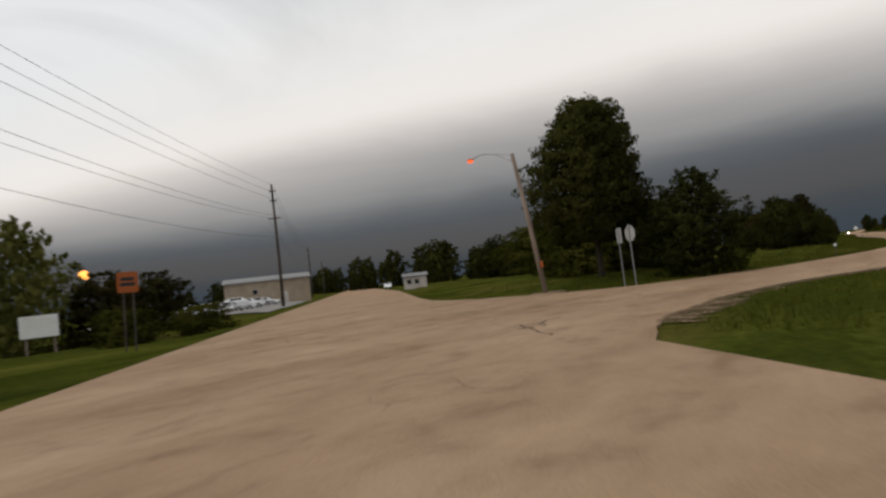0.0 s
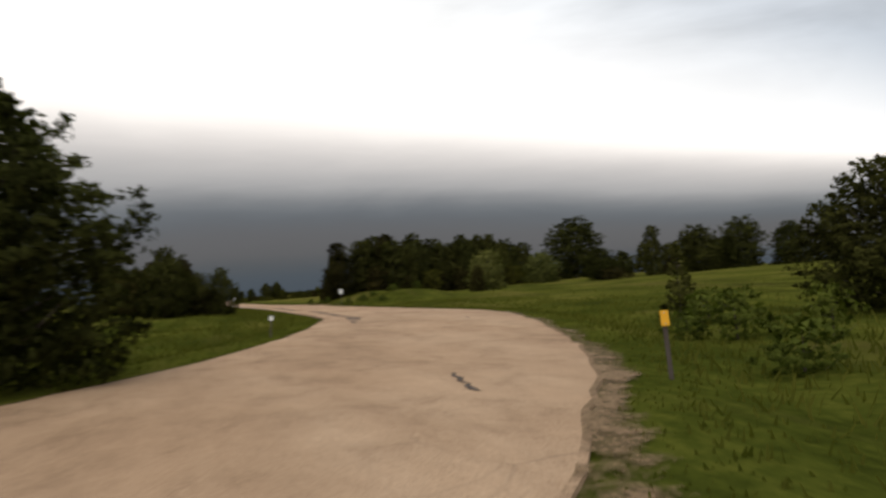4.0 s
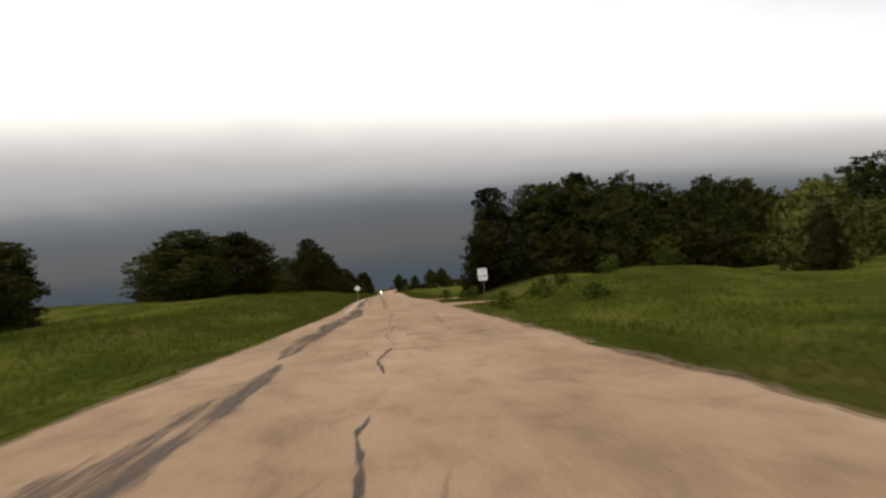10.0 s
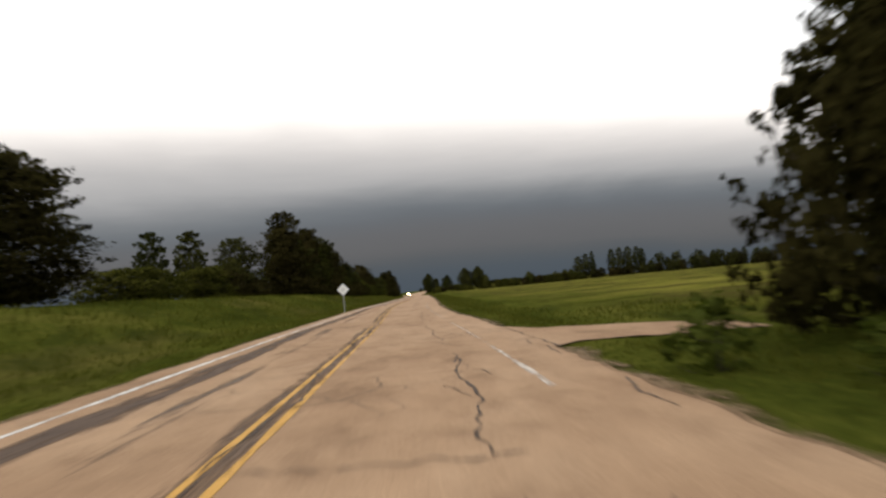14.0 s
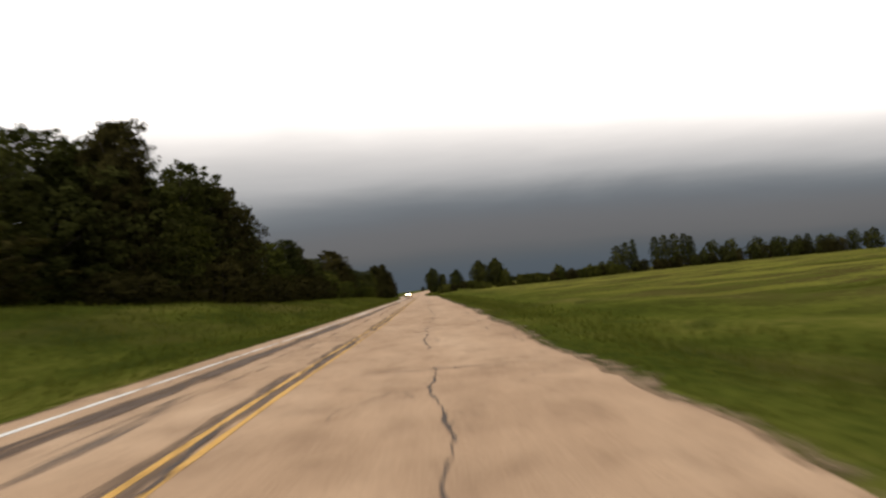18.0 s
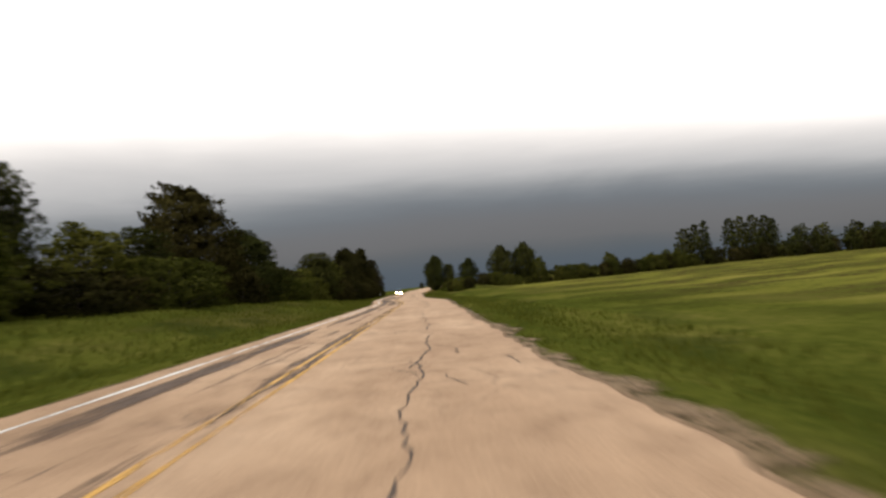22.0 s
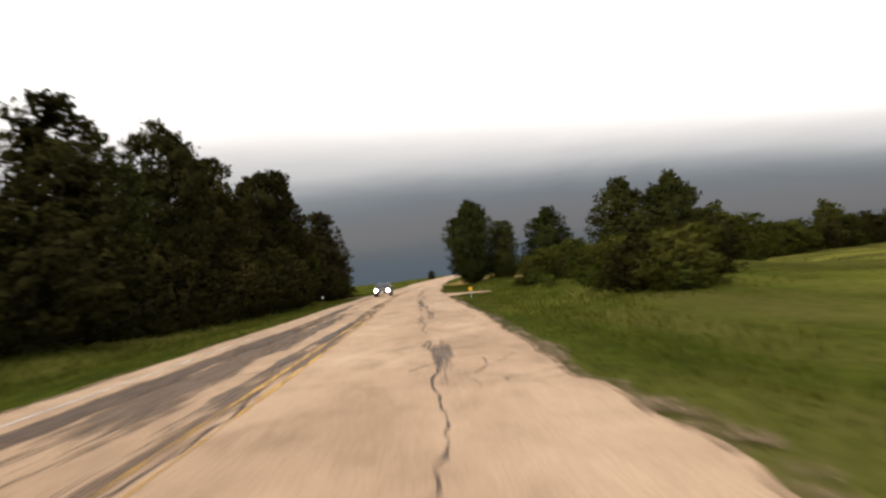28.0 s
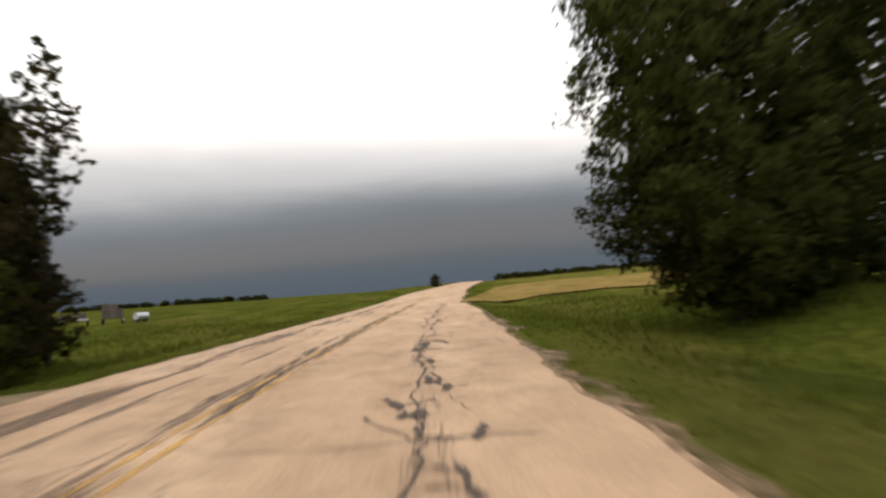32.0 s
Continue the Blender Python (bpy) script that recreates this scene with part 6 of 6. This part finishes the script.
def chunks():
    """Broken lumps of pale asphalt lying beside the crumbling edge."""
    r = random.Random(3)
    for x, y, w in ((2.75, -21.2, 0.16), (2.95, -23.1, 0.12)):
        bm = bmesh.new()
        bmesh.ops.create_icosphere(bm, subdivisions=2, radius=0.5)
        for v in bm.verts:
            k = 1 + r.uniform(-0.18, 0.18)
            v.co = Vector((v.co.x * w * k * 1.5, v.co.y * w * k, v.co.z * w * 0.45 * k))
        ob = part("asphalt_chunk", bm, ASPHALT)
        ob.location = (x, y, gz(x, y) + w * 0.14)
        ob.rotation_euler = (0, 0, r.uniform(0, 3))
        tagged(ob, "broken lump of pale asphalt beside the road's edge", "rubble", "broken asphalt lumps")


chunks()


# grass along the road --------------------------------------------------------------
def build_grass(name, count, y0, y1, reach, height, seed, label):
    rng = np.random.default_rng(seed)
    y = y0 + (y1 - y0) * rng.random(count)
    side = rng.random(count) < 0.5
    gap = 0.35 + reach * rng.random(count) ** 2.0
    x = np.where(side, left_of(y) - gap, right_of(y) + gap)
    ok = (road_gap(x, y) > 0.25)
    for ay in (-342, -317.8, -12):
        ok &= ~((np.abs(y - ay) < 3.2) & ~side & (gap < 16))
    ok &= ~((~side) & (y > -305) & (y < -48) & (gap > 4.5))
    x, y = x[ok], y[ok]
    z = ground_z(x, y)
    n = len(x)
    a = rng.random(n) * math.pi * 2
    clump = 0.55 + 0.45 * (np.sin(x * 1.7 + 2 * np.sin(y * 0.9)) * np.sin(y * 1.3 + x * 0.6)) 
    near = np.clip(road_gap(x, y) / 2.5, 0.35, 1)
    h = height * (0.5 + 0.7 * rng.random(n)) * (0.55 + 0.6 * clump) * near
    w = 0.016 + 0.022 * rng.random(n)
    bend = rng.normal(size=(n, 2)) * 0.35
    base = np.stack([x, y, z - 0.03], 1)
    side_v = np.stack([np.cos(a) * w, np.sin(a) * w, 0 * a], 1)
    tip = base + np.stack([bend[:, 0] * h, bend[:, 1] * h, h], 1)
    q = np.stack([base - side_v, base + side_v, tip + side_v * 0.25, tip - side_v * 0.25], 1)
    tagged(new(name, quads_mesh(name, q, BLADE)), label, "grass", kind="stuff")


build_grass("verge_grass", 190000, -455, 40, 9.0, 0.22, 1, "uneven green verge grass")
build_grass("tall_grass", 32000, -440, 60, 26.0, 0.30, 2, "tussocky meadow grass")
